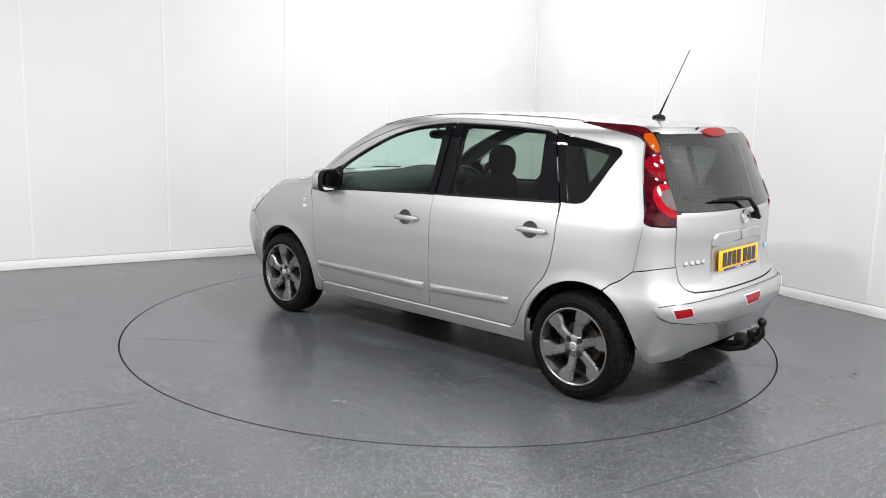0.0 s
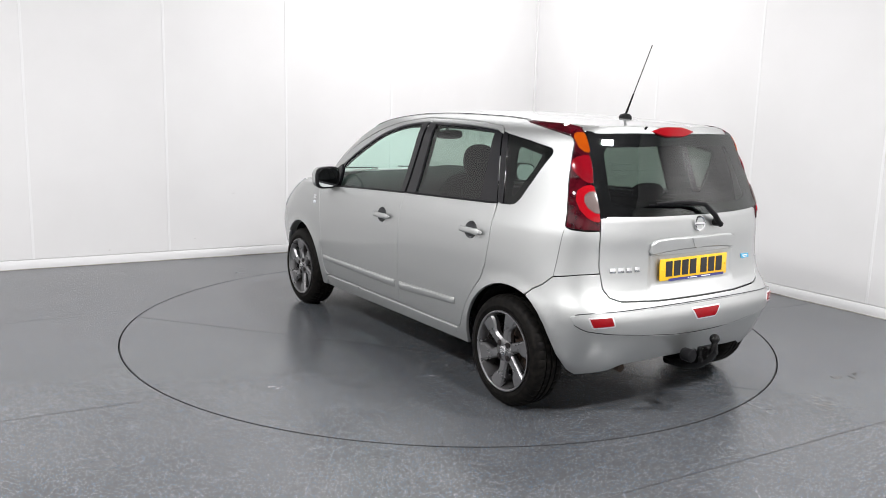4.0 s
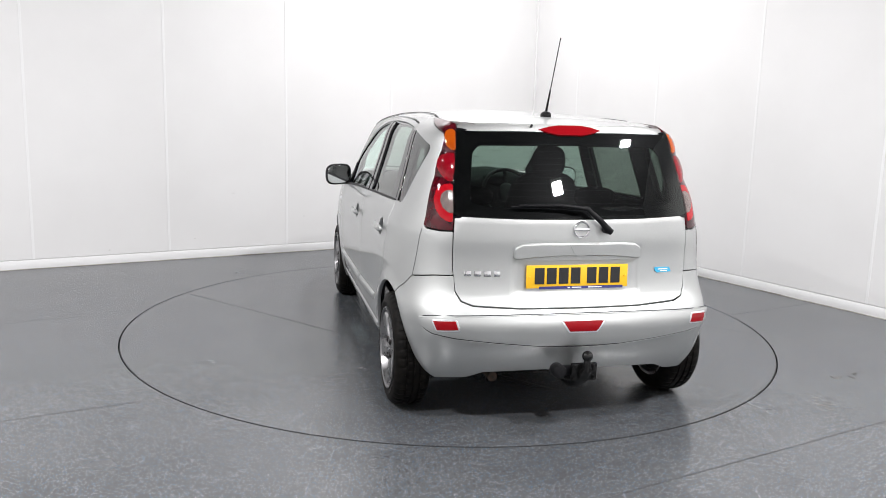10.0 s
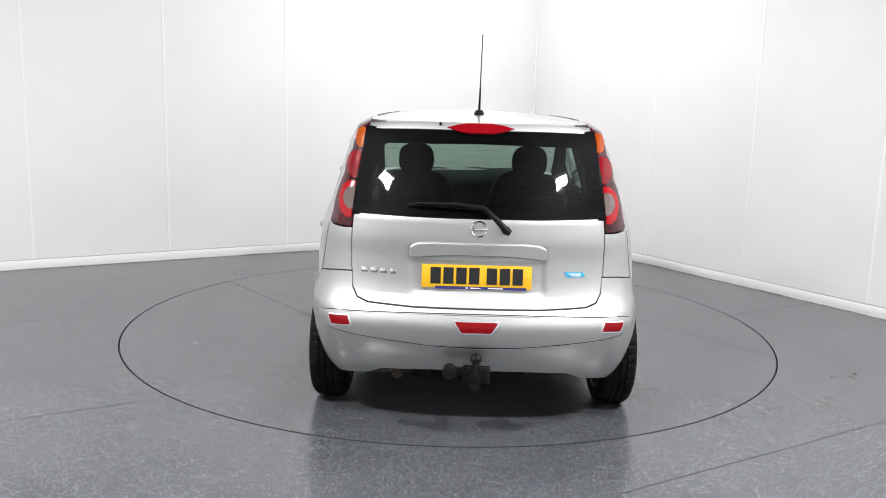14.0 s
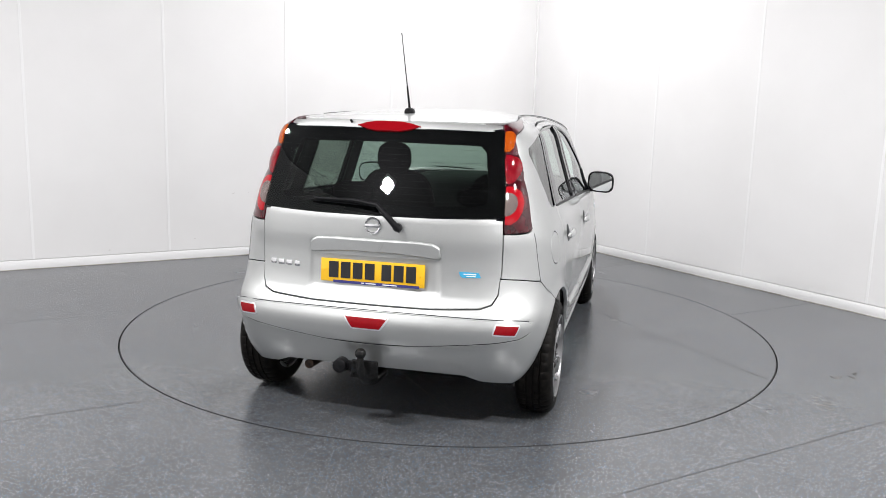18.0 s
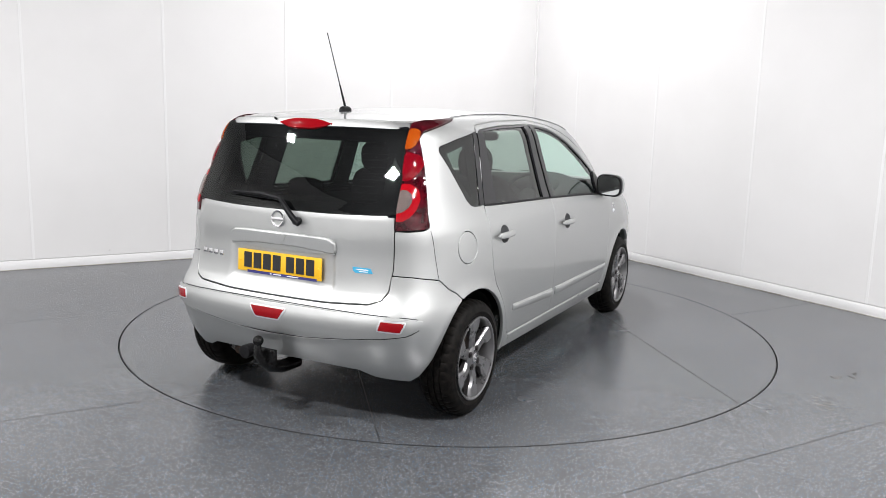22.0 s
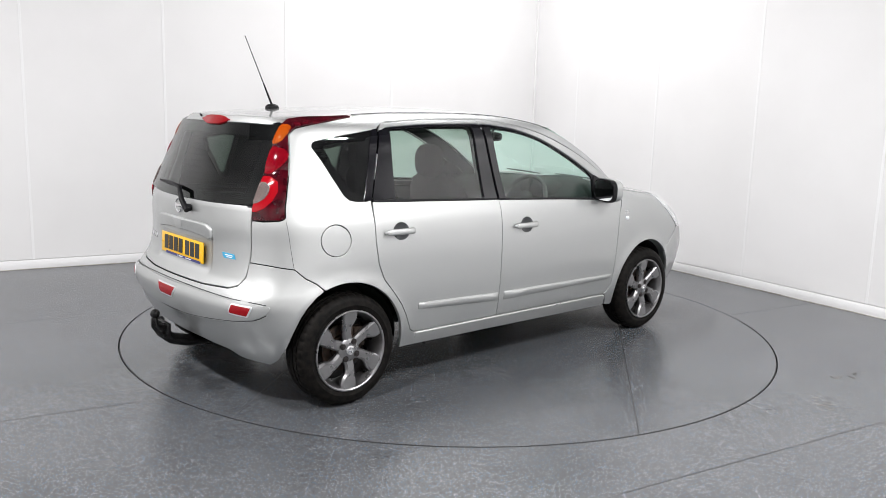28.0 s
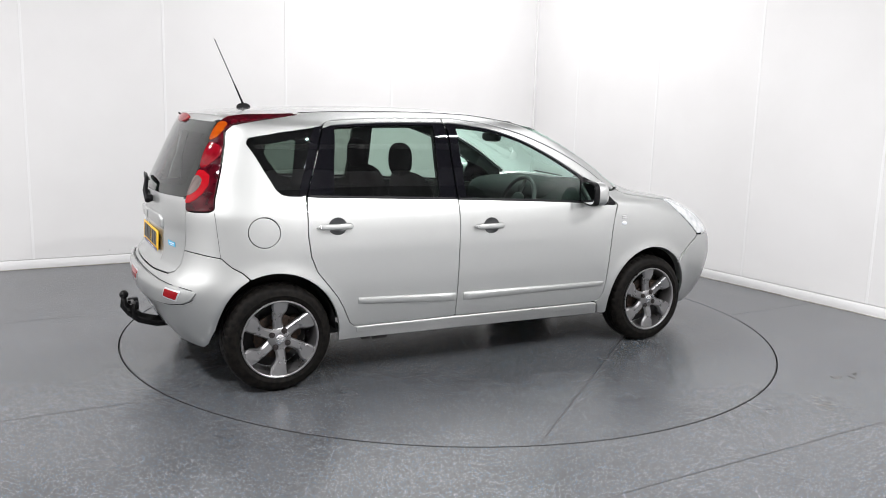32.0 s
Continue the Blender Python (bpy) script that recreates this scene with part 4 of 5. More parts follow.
# ---- wheels ----
def tyre_mesh():
    """A road tyre with four grooves and shoulder cuts."""
    prof = [(.207, -.012), (.222, -.001), (.238, .001), (.240, .0022), (.244, .0022), (.246, .001), (.262, .000), (.277, -.007), (.288, -.018), (.2945, -.030), (.2975, -.040),
            (.298, -.052), (.291, -.053), (.291, -.060), (.298, -.061), (.2985, -.083), (.291, -.084), (.291, -.093), (.2985, -.094), (.298, -.118), (.291, -.119), (.291, -.126), (.298, -.127),
            (.2975, -.145), (.2945, -.156), (.288, -.167), (.277, -.178), (.25, -.186), (.215, -.180)]
    seg = 200
    bm = bmesh.new()
    rings = []
    for k in range(seg):
        c, s = math.cos(2 * math.pi * k / seg), math.sin(2 * math.pi * k / seg)
        row = []
        for i, (r, a) in enumerate(prof):
            if k % 5 == 0 and (8 <= i <= 11 or 22 <= i <= 24):
                r -= .004
            if k % 5 == 2 and 14 <= i <= 15:
                r -= .003
            row.append(bm.verts.new((r * c, a, r * s)))
        rings.append(row)
    n = len(prof)
    for k in range(seg):
        u, v = rings[k], rings[(k + 1) % seg]
        for i in range(n):
            bm.faces.new((u[i], u[(i + 1) % n], v[(i + 1) % n], v[i]))
    bmesh.ops.recalc_face_normals(bm, faces=bm.faces)
    return bm


def spoke_mesh():
    """One broad spoke: narrow at the hub, flared and cranked at the rim, with a sunk flank."""
    rows = []
    for r, a, b, y, d in ((.028, -.028, .028, -.020, .030), (.060, -.028, .019, -.017, .034), (.085, -.031, .012, -.0145, .036), (.105, -.033, .010, -.0125, .038), (.120, -.034, .012, -.0115, .038), (.131, -.035, .018, -.0105, .038), (.141, -.0355, .026, -.0095, .038), (.151, -.036, .034, -.0085, .037), (.162, -.037, .040, -.0078, .036), (.185, -.038, .045, -.006, .034), (.207, -.039, .046, -.005, .032)):
        rows.append([(r, y - .013, a - .005), (r, y - .005, a - .001), (r, y, a + .005), (r, y, (a + b) / 2), (r, y - .001, b - .004), (r, y - .013, b + .007), (r, y - d, b + .004), (r, y - d, a)])
    bm = bmesh.new()
    vs = [[bm.verts.new((p[0], p[1], p[2])) for p in row] for row in rows]
    n = len(vs[0])
    for u, v in zip(vs, vs[1:]):
        for i in range(n):
            bm.faces.new((u[i], u[(i + 1) % n], v[(i + 1) % n], v[i]))
    bm.faces.new(vs[0])
    bm.faces.new(vs[-1][::-1])
    bmesh.ops.recalc_face_normals(bm, faces=bm.faces)
    return bm


DARKBOLT = mat("wheel_bolt", (0.035, 0.03, 0.03), 0.45, 0.6)
wheel = part("wheel", lathe([(.2165, -.004), (.2155, .0035), (.210, .0045), (.205, .001), (.201, -.012), (.196, -.030), (.188, -.065), (.186, -.14), (.200, -.176), (.212, -.178), (.212, -.15), (.205, -.05)], 96), ALLOY, car, "silver alloy wheel")
part("tyre", tyre_mesh(), RUBBER, wheel, "black rubber tyre with worn tread", smooth=30)
spoke = spoke_mesh()
spoke_me = mesh_of("spoke", spoke, ALLOY, 28)
for k in range(6):
    o = new("spoke", spoke_me)
    o.parent, o.matrix_basis = wheel, Matrix.Rotation(radians(30 + 60 * k), 4, "Y")
part("hub", join(lathe([(.004, -.040), (.066, -.036), (.064, -.020), (.056, -.0135), (.030, -.0115), (.004, -.0115)], 48)), ALLOY, wheel)
part("centre_cap", join(lathe([(.0255, -.014), (.0255, -.0065), (.022, -.005), (.004, -.004), (.004, -.014)], 36), lathe([(.0165, -.006), (.0165, -.003), (.014, -.003), (.014, -.006)], 36), box(.034, .004, .006, (0, -.0035, 0), .001)), CHROME, wheel, "round bright centre cap")
for k in range(4):
    a = radians(30 + 90 * k)
    part("wheel_bolt", join(cyl(.0165, .006, (.050 * math.cos(a), -.0128, .050 * math.sin(a)), "Y", seg=24), cyl(.0095, .008, (.050 * math.cos(a), -.010, .050 * math.sin(a)), "Y", seg=6, bevel=.001)), DARKBOLT, wheel)
part("brake_disc", join(cyl(.125, .022, (0, -.095, 0), "Y", seg=48, bevel=.003), cyl(.075, .03, (0, -.08, 0), "Y", seg=40, bevel=.004)), RUST, wheel, "rusty brake disc")
part("brake_caliper", box(.07, .06, .11, (-.105, -.10, .045), .012), RUST, wheel, "rusty brake caliper")
part("wheel_back", cyl(.184, .01, (0, -.150, 0), "Y", seg=48), UNDER, wheel)
WHEEL_Y = .842
wheel.matrix_basis = pose(HUB_F, WHEEL_Y, HUB_Z, 0, 8, 0)
for x, y, rz, ry in ((HUB_R, WHEEL_Y, 0, -13), (HUB_F, -WHEEL_Y, 180, 4), (HUB_R, -WHEEL_Y, 180, 0)):
    w = copy_thing(wheel, pose(x, y, HUB_Z, 0, 0, rz) @ pose(0, 0, 0, 0, ry, 0))
    w.parent = car


# ---- door furniture ----
def side_y(x, z):
    return from_sheet(to_sheet(S(x, z))).y


def liner(hub, r, sign):
    """The dark wheel well: an arch shell and its inner wall."""
    bm = bmesh.new()
    rows = []
    n = 28
    for k in range(n + 1):
        a = radians(2 + 176 * k / n)
        x, z = hub + r * math.cos(a), .29 + r * math.sin(a)
        rows.append([bm.verts.new((x, sign * y, max(z, .20))) for y in (min(.815, side_y(x, max(z, .2)) - .06), .58)])
    for u, v in zip(rows, rows[1:]):
        bm.faces.new((u[0], u[1], v[1], v[0]))
    bm.faces.new([row[1] for row in rows])
    g = bmesh.ops.solidify(bm, geom=bm.faces[:], thickness=.004)
    return bm


for hub in (EYE_F, EYE_R):
    for sign in (1, -1):
        part("wheel_well", liner(hub, .360, sign), UNDER, car, "dark wheel well lining")

def on_side(x, z, sign):
    """A frame on the car's side: x along it, y outwards, z up its slope."""
    v = to_sheet(S(x, z))
    n = skin_normal(v)
    p = from_sheet(v)
    t = Vector((1, 0, 0))
    t = (t - n * t.dot(n)).normalized()
    u = t.cross(n) * -1
    u = n.cross(t) * -1 if u.z < 0 else u
    m = Matrix.Identity(4)
    m.col[0], m.col[1], m.col[2], m.col[3] = (*t, 0), (*n, 0), (*u, 0), (*p, 1)
    if sign < 0:
        m = Matrix.Diagonal((1, -1, 1, 1)) @ m @ Matrix.Diagonal((-1, 1, 1, 1))
    return m


def grip_mesh(length):
    """A pull handle: a flattened bar bowed outwards, thick at its rear end."""
    bm = bmesh.new()
    n, k = 20, 14
    rows = []
    for i in range(n + 1):
        t = i / n
        x = (t - .5) * length
        end = min(1.0, math.sin(math.pi * min(max(t, 0.0), 1.0)) * 3.2) ** .5 if 0 < t < 1 else .12
        hz = (.0155 + .002 * (1 - t)) * max(end, .15)
        hy = .0095 * max(end, .2)
        y0 = .016 + .014 * math.sin(math.pi * t) ** .7 if 0 < t < 1 else .012
        rows.append([bm.verts.new((x, y0 + hy * math.copysign(abs(math.cos(a)) ** .7, math.cos(a)), hz * math.copysign(abs(math.sin(a)) ** .7, math.sin(a)))) for a in [2 * math.pi * j / k for j in range(k)]])
    for u, v in zip(rows, rows[1:]):
        for j in range(k):
            bm.faces.new((u[j], u[(j + 1) % k], v[(j + 1) % k], v[j]))
    bm.faces.new(rows[0])
    bm.faces.new(rows[-1][::-1])
    bmesh.ops.recalc_face_normals(bm, faces=bm.faces)
    return bm


def cup_mesh(r, rz, deep):
    """The hollow behind a handle."""
    bm = bmesh.new()
    rows = []
    for i in range(7):
        t = i / 6
        rows.append([bm.verts.new((r * (1 - t) * math.cos(a), -deep * (1 - (1 - t) ** 2), rz * (1 - t) * math.sin(a))) for a in [2 * math.pi * j / 32 for j in range(32)]] if i < 6 else [bm.verts.new((0, -deep, 0))])
    for u, v in zip(rows[:-2], rows[1:-1]):
        for j in range(32):
            bm.faces.new((u[j], u[(j + 1) % 32], v[(j + 1) % 32], v[j]))
    for j in range(32):
        bm.faces.new((rows[-2][j], rows[-2][(j + 1) % 32], rows[-1][0]))
    bmesh.ops.recalc_face_normals(bm, faces=bm.faces)
    bmesh.ops.reverse_faces(bm, faces=bm.faces)
    return bm


# darker than the body silver: the hollow's shade is put into this colour
SHADED_CUP = mat("handle_cup", (0.16, 0.165, 0.17), 0.4, 0.6, 0.5)
grip_me = mesh_of("door_handle", grip_mesh(.205), TRIM, 40)
for doors, x, z, cup in ((front_door, -.262, .863, -.243), (rear_door, -1.242, .899, -1.226)):
    for door, sign in zip(doors, (1, -1)):
        h = new("door_handle", grip_me)
        h.parent, h.matrix_basis = door, on_side(x, z, sign)
        h["label"] = "silver pull handle"
        part("handle_cup", cup_mesh(.053, .047, .022), SHADED_CUP, door, "hollow behind the handle, its shade painted as darker silver", m=on_side(cup, z + .002, sign) @ pose(0, .0005, 0))
        part("lock_cap", cyl(.008, .004, (0, 0, 0), "Y", seg=20), CHROME, h, m=pose(-.085 * sign, .027, 0))
def strip_mesh(x0, x1, mid0, mid1, half0, half1, sign):
    """A rubbing strip swept along the door: a narrow bevel above, a broad face and a rounded foot."""
    bm = bmesh.new()
    rows = []
    n = 30
    for k in range(n + 1):
        t = k / n
        x, z = x0 + (x1 - x0) * t, mid0 + (mid1 - mid0) * t
        h = half0 + (half1 - half0) * t
        e = min(1.0, .25 + min(t, 1 - t) * n / 1.6)
        row = []
        for u, w in ((1.0, -.005), (.93, .008), (.62, .0145), (.2, .016), (-.45, .0150), (-.85, .010), (-1.0, -.005)):
            v = to_sheet(S(x, z + u * h))
            p = from_sheet(v) + skin_normal(v) * (w * e if w > 0 else w)
            row.append(bm.verts.new((p.x, sign * p.y, p.z)))
        rows.append(row)
    for a, b in zip(rows, rows[1:]):
        for i in range(len(a) - 1):
            bm.faces.new((a[i], a[i + 1], b[i + 1], b[i]))
    bm.faces.new(rows[0])
    bm.faces.new(rows[-1][::-1])
    bmesh.ops.recalc_face_normals(bm, faces=bm.faces)
    return bm


for k, sign in enumerate((1, -1)):
    part("rubbing_strip", strip_mesh(-.428, .632, .443, .441, .0265, .016, sign), TRIM, front_door[k], "silver rubbing strip", 32)
    part("rubbing_strip", strip_mesh(-1.106, -.482, .474, .444, .019, .0265, sign), TRIM, rear_door[k], "silver rubbing strip", 32)
for door, name, x0, x1 in ((front_door, "window_seal", .70, -.450), (rear_door, "window_seal", -.465, -1.372)):
    panel(name, run(BELT, x0, x1, 12, lift=.012) + run(BELT, x1, x0, 12, lift=-.004), BLACK, door, lift=.002, depth=.008, corner=.003, sides="LR", label="black rubber seal below the window")
panel("pillar_trim", [S(-.484, 1.030), S(-.484, 1.464), S(-.560, 1.463), S(-.573, 1.034)], GLOSSBLACK, rear_door, lift=.001, depth=.01, corner=.004, soft=.0012, sides="LR", label="gloss black pillar cover")
panel("pillar_trim", [S(-.396, 1.026), S(-.408, 1.454), S(-.470, 1.466), S(-.450, 1.030)], GLOSSBLACK, front_door, lift=.001, depth=.01, corner=.004, soft=.0012, sides="LR", label="gloss black pillar cover")

for wing, sign in zip(fender, (1, -1)):
    part("side_repeater", ball(.022, .008, .014, seg=20), PALE, wing, "small clear oval side repeater", m=on_side(.788, .835, sign))
    for dz in (.012, -.004):
        part("badge_bar", box(.045, .004, .010, bevel=.002), CHROME, wing, m=on_side(.790, .872 + dz, sign))


def door_mirror(sign):
    """A door mirror: silver cap, black bezel, arm and glass."""
    f = Matrix.Diagonal((1, sign, 1, 1))
    bm = ball(.066, .094, .076, (.490, .895, 1.047), 32, 3.0)
    for v in bm.verts:
        if v.co.x < .448:
            v.co.x = .448
        v.co.z -= (v.co.y - .9) * .05
        v.co.x += (v.co.y - .9) * -.12
    bmesh.ops.transform(bm, matrix=f, verts=bm.verts)
    if sign < 0:
        bmesh.ops.reverse_faces(bm, faces=bm.faces)
    shell = part("door_mirror", bm, PAINT, car, "silver door mirror with a black bezel", 40)

    def put(name, bm, material, label=""):
        for v in bm.verts:
            v.co.x += (v.co.y - .9) * -.12
            v.co.z -= (v.co.y - .9) * .05
        bmesh.ops.transform(bm, matrix=f, verts=bm.verts)
        if sign < 0:
            bmesh.ops.reverse_faces(bm, faces=bm.faces)
        part(name, bm, material, shell, label, 40)

    bz = ball(.060, .095, .077, (.455, .895, 1.047), 32, 3.4)
    for v in bz.verts:
        v.co.x = min(max(v.co.x, .424), .458)
    put("bezel", bz, BLACK, "black plastic bezel")
    gl = ball(.02, .083, .066, (.426, .895, 1.048), 28, 3.4)
    for v in gl.verts:
        v.co.x = min(max(v.co.x, .4215), .43)
    put("mirror_glass", gl, MIRROR, "mirror glass")
    put("arm", join(box(.075, .13, .050, (.575, .815, .985), .02, 3), box(.10, .05, .02, (.56, .81, .972), .008)), BLACK, "black mirror foot")


door_mirror(1)
door_mirror(-1)
panel("mirror_sail", [S(.726, .965), S(.676, 1.040), S(.60, 1.096), S(.50, 1.142), S(.478, 1.10), S(.455, 1.0), S(.47, .984)], BLACK, front_door, lift=.003, depth=.012, corner=.008, sides="LR", label="black plastic corner at the mirror")


# ---- tailgate furniture ----
def on_rear(y, z, out=0.0):
    """A frame on the tail: x to the car's left, y outwards, z up."""
    v = to_sheet(R(y, z))
    n = skin_normal(v)
    p = from_sheet(v) + n * out
    t = Vector((0, 1, 0))
    t = (t - n * t.dot(n)).normalized()
    u = n.cross(t)
    u = -u if u.z < 0 else u
    m = Matrix.Identity(4)
    m.col[0], m.col[1], m.col[2], m.col[3] = (*t, 0), (*n, 0), (*u, 0), (*p, 1)
    return m


tail = gate[0]
plate = part("number_plate", box(.520, .006, .111, bevel=.002), YELLOW, tail, "yellow number plate with black bars", m=on_rear(.004, .776, -.004))
for x in (.194, .133, .072, .011, -.072, -.133, -.194):
    part("plate_bar", box(.048, .002, .078, (x, .0045, .004)), PLATEBLACK, plate)
part("plate_strip", box(.43, .002, .013, (-.02, .0045, -.0535)), NAVY, plate, "navy strip with pale marks")
for x, w in ((.045, .012), (.005, .05), (-.09, .07)):
    part("plate_mark", box(w, .002, .005, (x, .0052, -.0535)), PALE, plate)
for x in (.243, -.243):
    part("plate_screw", cyl(.006, .004, (x, .005, 0), "Y", seg=20, bevel=.001), YELLOW, plate)
GARNISH = two_sided([R(0, .935), R(.20, .934), R(.285, .928), R(.318, .910), R(.322, .864), R(.30, .862), R(.22, .872), R(.10, .880), R(0, .882)])
panel("gate_garnish", GARNISH, PAINT, gate, lift=.016, depth=.03, corner=.014, soft=.014, sides="L", label="silver handle bar above the number plate", step=.02)
panel("garnish_lip", two_sided([R(0, .880), R(.10, .878), R(.22, .870), R(.318, .860), R(.322, .850), R(0, .850)]), TRIM, gate, lift=.004, depth=.02, corner=.006, sides="L", label="shaded underside lip", step=.02)
panel("release_pad", [R(.062, .936), R(-.062, .936), R(-.036, .886), R(-.02, .877), R(.02, .877), R(.036, .886)], TRIM, gate, lift=.019, depth=.01, corner=.008, soft=.004, sides="L", label="silver release pad", step=.02)
badge = part("round_badge", lathe([(.040, -.002), (.040, .008), (.037, .011), (.031, .009), (.030, -.002)], 40), CHROME, tail, "round chrome badge, plain", m=on_rear(.0, 1.004, .001))
part("badge_band", box(.078, .006, .016, (0, .009, 0), .003), CHROME, badge)
part("badge_disc", cyl(.032, .006, (0, .002, 0), "Y"), TRIM, badge)
for k, w in enumerate((.034, .036, .034, .030)):
    part("letter_block", box(w, .004, .026, bevel=.002), CHROME, tail, "silver letter-sized block", m=on_rear(.538 - .046 * k, .788, .002))
part("eco_sticker", outline_slab([(-.053, -.012), (.035, -.014), (.047, -.004), (.052, .014), (-.04, .012)], .002), BLUE, tail, "small blue and white sticker", m=on_rear(-.463, .792, .001))
part("sticker_mark", box(.06, .002, .005, bevel=.0005), PALE, tail, m=on_rear(-.463, .795, .003))
part("sticker_mark", box(.045, .002, .004, bevel=.0005), PALE, tail, m=on_rear(-.468, .786, .003))


def stop_bulge(v, n):
    p = from_sheet(v)
    return .006 * max(0.0, 1 - (p.y / .165) ** 2)


panel("high_brake_lamp", two_sided([R(0, 1.488), R(.06, 1.486), R(.11, 1.480), R(.15, 1.470), R(.163, 1.465), R(.15, 1.458), R(.11, 1.445), R(.06, 1.436), R(0, 1.433)]), RED, gate, lift=.005, depth=.02, corner=.004, soft=.004, sides="L", label="red oval high brake lamp", step=.015, bulge=stop_bulge)
part("washer_jet", join(cyl(.006, .012, (0, .006, 0), "Y", seg=16), box(.010, .01, .006, (0, .012, .002), .002)), BLACK, tail, "black washer jet", m=on_rear(.195, 1.478, .0))
pv, el, t1 = on_rear(-.122, 1.004, .030), on_rear(-.02, 1.090, .038), on_rear(.335, 1.098, .026)
wiper = part("rear_wiper", rod([pv.translation + Vector((0, -.02, -.012)), pv.translation, on_rear(-.085, 1.038, .036).translation, el.translation, on_rear(.10, 1.104, .036).translation, on_rear(.30, 1.104, .030).translation], .010, 12, [.016, .016, .014, .012, .009, .006]), BLACK, tail, "black rear wiper")
part("wiper_pivot", cyl(.020, .034, (0, -.012, 0), "Y", seg=24, bevel=.004), BLACK, wiper, m=pv)
part("wiper_blade", rod([on_rear(.0, 1.092, .020).translation, on_rear(.15, 1.098, .020).translation, t1.translation - Vector((-.01, 0, 0))], .007, 8, [.006, .008, .004]), BLACK, wiper)
wires = []
for k in range(9):
    z = 1.125 + .030 * k
    wires.append(rod([on_rear(y, z, -.008).translation for y in (.50, .25, 0, -.25, -.50)], .0005, 5))
part("heater_wires", join(*wires), SEAM, tail, "fine heater wires")

# ---- roof aerial, tow bar, exhaust, underside ----
mast_base = Vector((-1.519, 0, 1.530))
tip = Vector((-1.690, 0, 1.920))
aerial = part("aerial", ball(.042, .026, .024, (-1.525, 0, 1.530), 24, 2.3), BLACK, car, "black roof aerial with a thin mast")
part("mast_foot", rod([mast_base, mast_base.lerp(tip, .06), mast_base.lerp(tip, .34)], .006, 12, [.011, .0065, .0042]), BLACK, aerial)
part("mast", rod([mast_base.lerp(tip, .33), mast_base.lerp(tip, .96), tip], .0026, 8, [.003, .0025, .0032]), SEAM, aerial)

STEEL = mat("black_steel", (0.005, 0.005, 0.005), 0.22, 0.0, 0.0, spec=0.3)
tow = part("tow_bar", rod([(-1.95, 0, .245), (-2.07, 0, .248), (-2.16, 0, .275), (-2.215, 0, .318), (-2.25, 0, .36), (-2.250, 0, .405)], .022, 16, [.034, .034, .032, .028, .023, .015]), STEEL, car, "black steel tow bar with a ball")
part("tow_ball", ball(.026, .026, .026, (-2.248, 0, .425)), STEEL, tow)
part("tow_plate", box(.022, .13, .085, (-2.20, -.005, .335), .006), STEEL, tow)
part("tow_cap", cyl(.030, .03, (-2.222, 0, .325), "X", seg=28, bevel=.005), STEEL, tow, "round black cap")
part("trailer_socket", join(cyl(.034, .06, (-2.185, .12, .340), "X", seg=28, bevel=.006), box(.02, .08, .05, (-2.17, .085, .335), .006)), BLACK, tow, "round black trailer socket")
for y, z in ((-.05, .365), (-.05, .305), (.05, .365), (.05, .305)):
    part("tow_bolt", cyl(.009, .02, (-2.213, y, z), "X", seg=6), STEEL, tow)
for sign in (1, -1):
    line = [(x, skin_at(*S(x, EDGE(x)))) for x in [-1.36 + 1.50 * k / 30 for k in range(31)]]
    part("roof_seam", rod([(p.x, sign * p.y, p.z + .003) for x, p in line], .0022, 8), SEAM, car, "dark seam along the roof edge")
for sign in (1, -1):
    seam_pts = [skin_at(*S(-1.872 + .020 * k / 8, .985 - .235 * k / 8)) for k in range(9)]
    part("corner_seam", rod([(p.x, sign * (p.y + .0006), p.z) for p in seam_pts], .0010, 6), SEAM, car, "fine seam below the tail lamp")
    for x, w, h in ((-1.02, .05, .016), (-.93, .09, .022), (.20, .05, .014), (.29, .07, .018), (.40, .10, .020), (.50, .06, .016)):
        part("underbody_clip", box(w, .03, h, (x, sign * .735, .232 - h / 2), .004), UNDER, car)
part("exhaust_pipe", rod([(-1.55, .36, .235), (-1.85, .377, .245), (-1.97, .377, .250)], .024, 20), RUST, car, "dull steel exhaust pipe")
part("silencer", cyl(.08, .40, (-1.72, .15, .28), "Y", seg=28, bevel=.02), UNDER, car, "dark exhaust silencer")
part("floor_pan", box(3.4, 1.14, .03, (-.12, 0, .325), .01), UNDER, car, "dark underside")
part("rear_axle", join(rod([(HUB_R, .62, .25), (HUB_R, -.62, .25)], .035), box(.5, .08, .06, (HUB_R + .2, .5, .24), .01), box(.5, .08, .06, (HUB_R + .2, -.5, .24), .01)), UNDER, car, "dark rear axle beam")

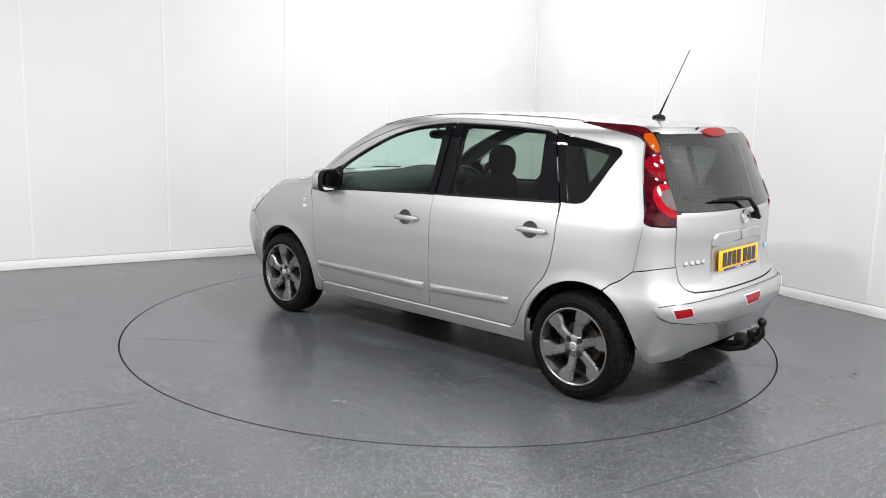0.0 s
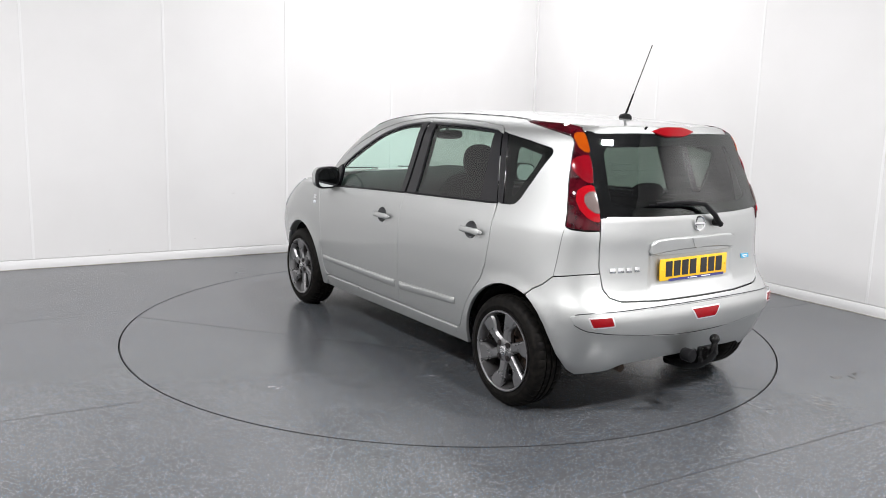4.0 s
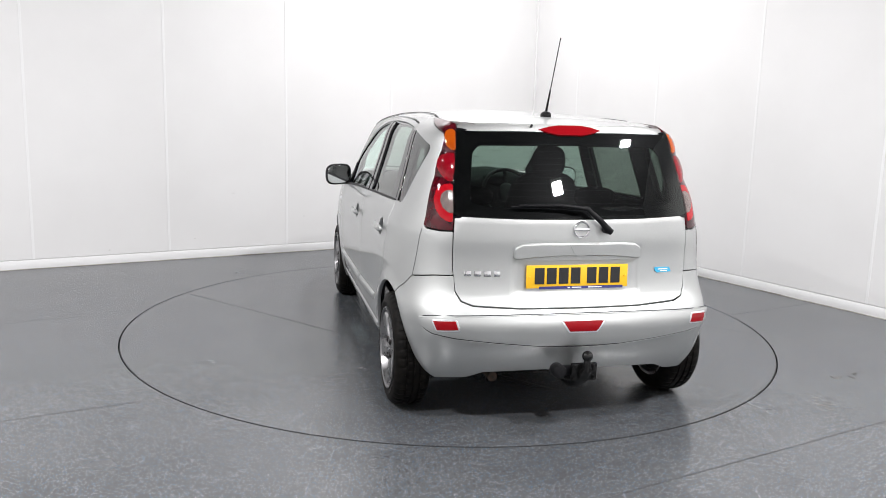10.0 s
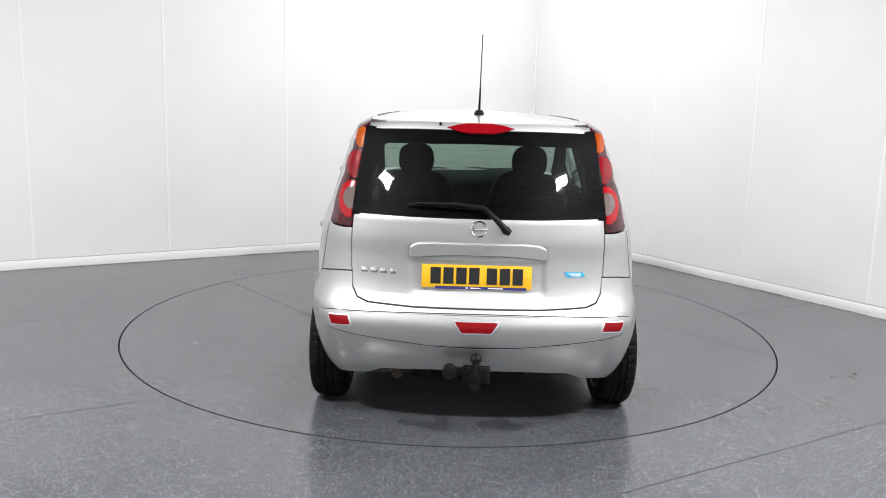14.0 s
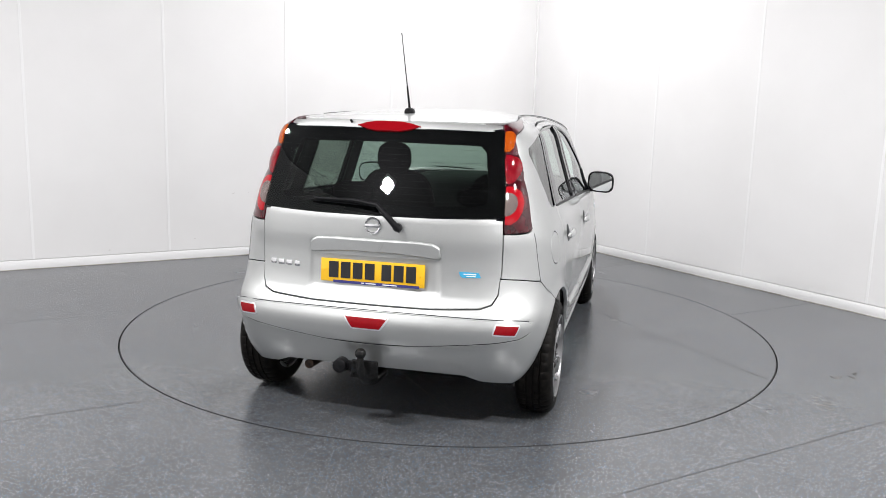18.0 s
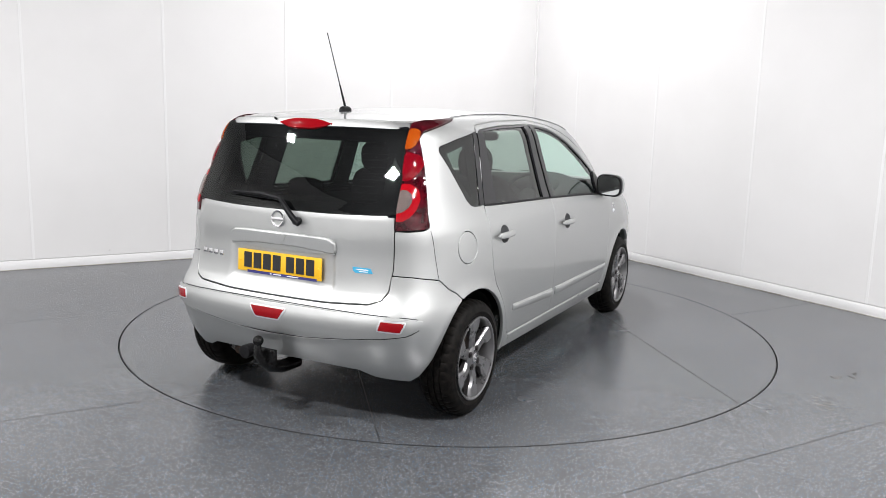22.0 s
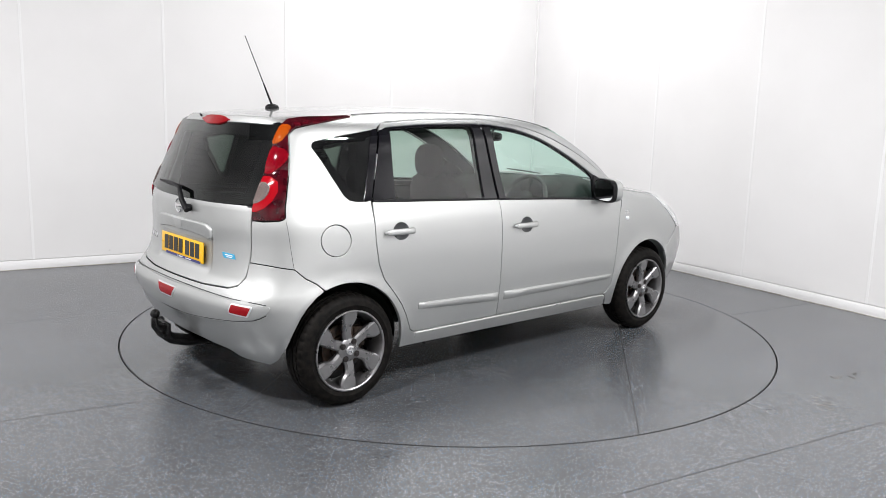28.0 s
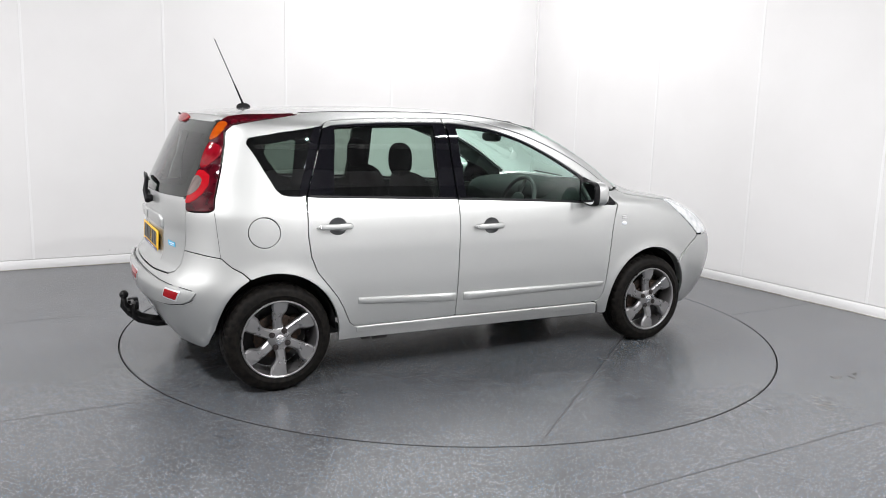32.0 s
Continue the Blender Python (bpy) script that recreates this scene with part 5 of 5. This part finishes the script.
# ---- cabin ----
VIEWS = [([S(-.40, 1.036), S(-.412, 1.452)] + run(WTOP, -.38, .50, 16, lift=.004) + [S(.60, 1.10), S(.675, 1.045), S(.66, .99)] + run(BELT, .62, -.36, 10), .004),
         ([S(-1.226, 1.070), S(-1.182, 1.436)] + run(WTOP, -1.15, -.60, 10, lift=.002) + [S(-.566, 1.455), S(-.572, 1.040)] + run(BELT, -.62, -1.18, 8), .004),
         ([S(-1.44, 1.090), S(-1.50, 1.095), S(-1.60, 1.24), S(-1.65, 1.34), S(-1.63, 1.36), S(-1.42, 1.395), S(-1.39, 1.38)], .02)]
trim = panel("cabin_trim", [S(-1.80, 1.0), S(-1.79, 1.2), S(-1.745, 1.40), S(-1.70, 1.468)] + run(EDGE, -1.6, .74, 26, lift=-.006) + [S(.78, 1.03), S(.76, .965)] + run(BELT, .70, -1.6, 20, lift=-.05), TRIMGREY, sides="LR", holes=VIEWS, lift=-.030, depth=.012, corner=.004, label="grey cabin trim round the windows")


bm = bmesh.new()
grid = [[bm.verts.new(roof_point(-1.78 + 1.84 * i / 20, (-1 + 2 * j / 12) * .98) - Vector((0, 0, .030))) for j in range(13)] for i in range(21)]
for i in range(20):
    for j in range(12):
        bm.faces.new((grid[i][j], grid[i][j + 1], grid[i + 1][j + 1], grid[i + 1][j]))
bmesh.ops.solidify(bm, geom=bm.faces[:], thickness=.006)
part("headliner", bm, LINER, car, "pale grey headlining", 60)
part("cabin_floor", box(2.2, 1.30, .04, (-.20, 0, .365), .01), TRIMGREY, car, "dark cabin carpet")


def seat_shape(width, depth, height, lean):
    bm = ball(depth / 2, width / 2, height / 2, (0, 0, height / 2), 28, 3.6)
    for v in bm.verts:
        t = v.co.z / height
        v.co.x -= lean * t
        v.co.y *= 1 - .16 * max(0.0, t - .55)
        if v.co.x > -lean * t:
            v.co.x -= .025 * max(0.0, 1 - (v.co.y / (width * .3)) ** 2)
    return bm


def front_seat(y):
    """A front seat: cushion, backrest and headrest."""
    s = part("front_seat", ball(.27, .25, .075, (-.22, y, .57), 28, 3.6), FABRIC, car, "black fabric front seat", 60)
    part("backrest", seat_shape(.50, .16, .60, .155), FABRIC, s, m=pose(-.44, y, .56), smooth=60)
    part("headrest", ball(.055, .112, .104, (-.640, y, 1.232), 26, 2.6), FABRIC, s, smooth=60)
    for dy in (-.05, .05):
        part("headrest_post", rod([(-.61, y + dy, 1.08), (-.64, y + dy, 1.18)], .006), CHROME, s)
    part("seat_base", box(.42, .40, .17, (-.22, y, .41), .02), TRIMGREY, s)
    return s


front_seat(.36)
front_seat(-.36)
bench = part("rear_seat", ball(.26, .64, .085, (-1.02, 0, .60), 32, 4.0), FABRIC, car, "black fabric rear bench seat", 60)
for y, w in ((.27, .70), (-.33, .58)):
    part("backrest", seat_shape(w, .14, .42, .12), FABRIC, bench, m=pose(-1.26, y * 1.0, .56), smooth=60)
for y in (.36, -.36):
    part("headrest", ball(.045, .12, .055, (-1.40, y, 1.085), 22, 2.8), FABRIC, bench, smooth=60)
part("parcel_shelf", box(.42, 1.16, .025, (-1.66, 0, .985), .008), TRIMGREY, car, "dark parcel shelf")
part("boot_floor", box(.75, 1.1, .03, (-1.70, 0, .55), .008), TRIMGREY, car, "dark boot floor")

bm = ball(.30, .70, .17, (.62, 0, .90), 32, 3.2)
for v in bm.verts:
    v.co.z += .035 * math.exp(-((v.co.y + .36) / .2) ** 2) * (1 if v.co.z > .95 else 0)
    v.co.y = max(-.735, min(.735, v.co.y))
dash = part("dashboard", bm, TRIMGREY, car, "dark grey dashboard", 60)
part("instrument_hood", ball(.12, .17, .06, (.42, -.36, 1.02), 24, 2.6), TRIMGREY, dash, smooth=60)
for y in (.62, .10, -.10, -.62):
    part("air_vent", lathe([(.036, -.008), (.036, .006), (.028, .006), (.028, -.008)], 28), BLACK, dash, m=pose(.345, y, .93, 0, 0, 90))
part("centre_console", box(.55, .22, .30, (.12, 0, .55), .03, 3), TRIMGREY, dash)

wheel_m = pose(.235, -.36, .935, 0, -66, 0)
LEATHER = mat("wheel_leather", (0.045, 0.045, 0.046), 0.5)
noisy(LEATHER, 90.0, (0.035, 0.035, 0.036), (0.055, 0.055, 0.056))
steer = part("steering_wheel", lathe([(.185 + .014 * math.cos(a), .014 * math.sin(a)) for a in [2 * math.pi * j / 12 for j in range(12)]], 56), LEATHER, car, "black three-spoke steering wheel", m=wheel_m @ Matrix.Rotation(radians(90), 4, "X"))
part("steering_hub", ball(.075, .03, .06, (0, 0, 0), 22, 2.6), TRIMGREY, steer)
for k in (0, 180, 270):
    part("wheel_spoke", box(.12, .014, .030, (.12, 0, 0), .006), TRIMGREY, steer, m=Matrix.Rotation(radians(k), 4, "Y"))
part("steering_column", rod([(.25, -.36, .93), (.50, -.36, .84)], .045, 18), TRIMGREY, car, "dark steering column")
inner = part("cabin_mirror", ball(.022, .115, .034, (.240, 0, 1.364), 24, 3.4), BLACK, car, "black cabin mirror")
part("mirror_stem", rod([(.250, 0, 1.38), (.285, 0, 1.428)], .010), BLACK, inner)
for y in (.34, -.34):
    part("sun_visor", box(.15, .34, .018, (.12, y, 1.448), .008, 2, Matrix.Rotation(radians(24), 4, "Y")), LINER, car, "pale grey sun visor")
for x, y in ((.72, .18), (.70, -.34)):
    part("wiper_arm", rod([(1.0, y, 1.060), (.985, y + .18, 1.068), (.975, y + .34, 1.074)], .005, 8), BLACK, car, "black windscreen wiper")


# ---- the turning of the turntable and the car on it ----
def heading(t):
    return 137.968 - 3.41827 * t


def motions():
    walk(turntable, [(t, pose(0, 0, 0, 0, 0, heading(t))) for t in range(0, 33, 2)])
    walk(car, [(t, pose(0, 0, 0, 0, 0, heading(t)) @ pose(0, -0.130, 0)) for t in range(0, 33, 1)])


motions()
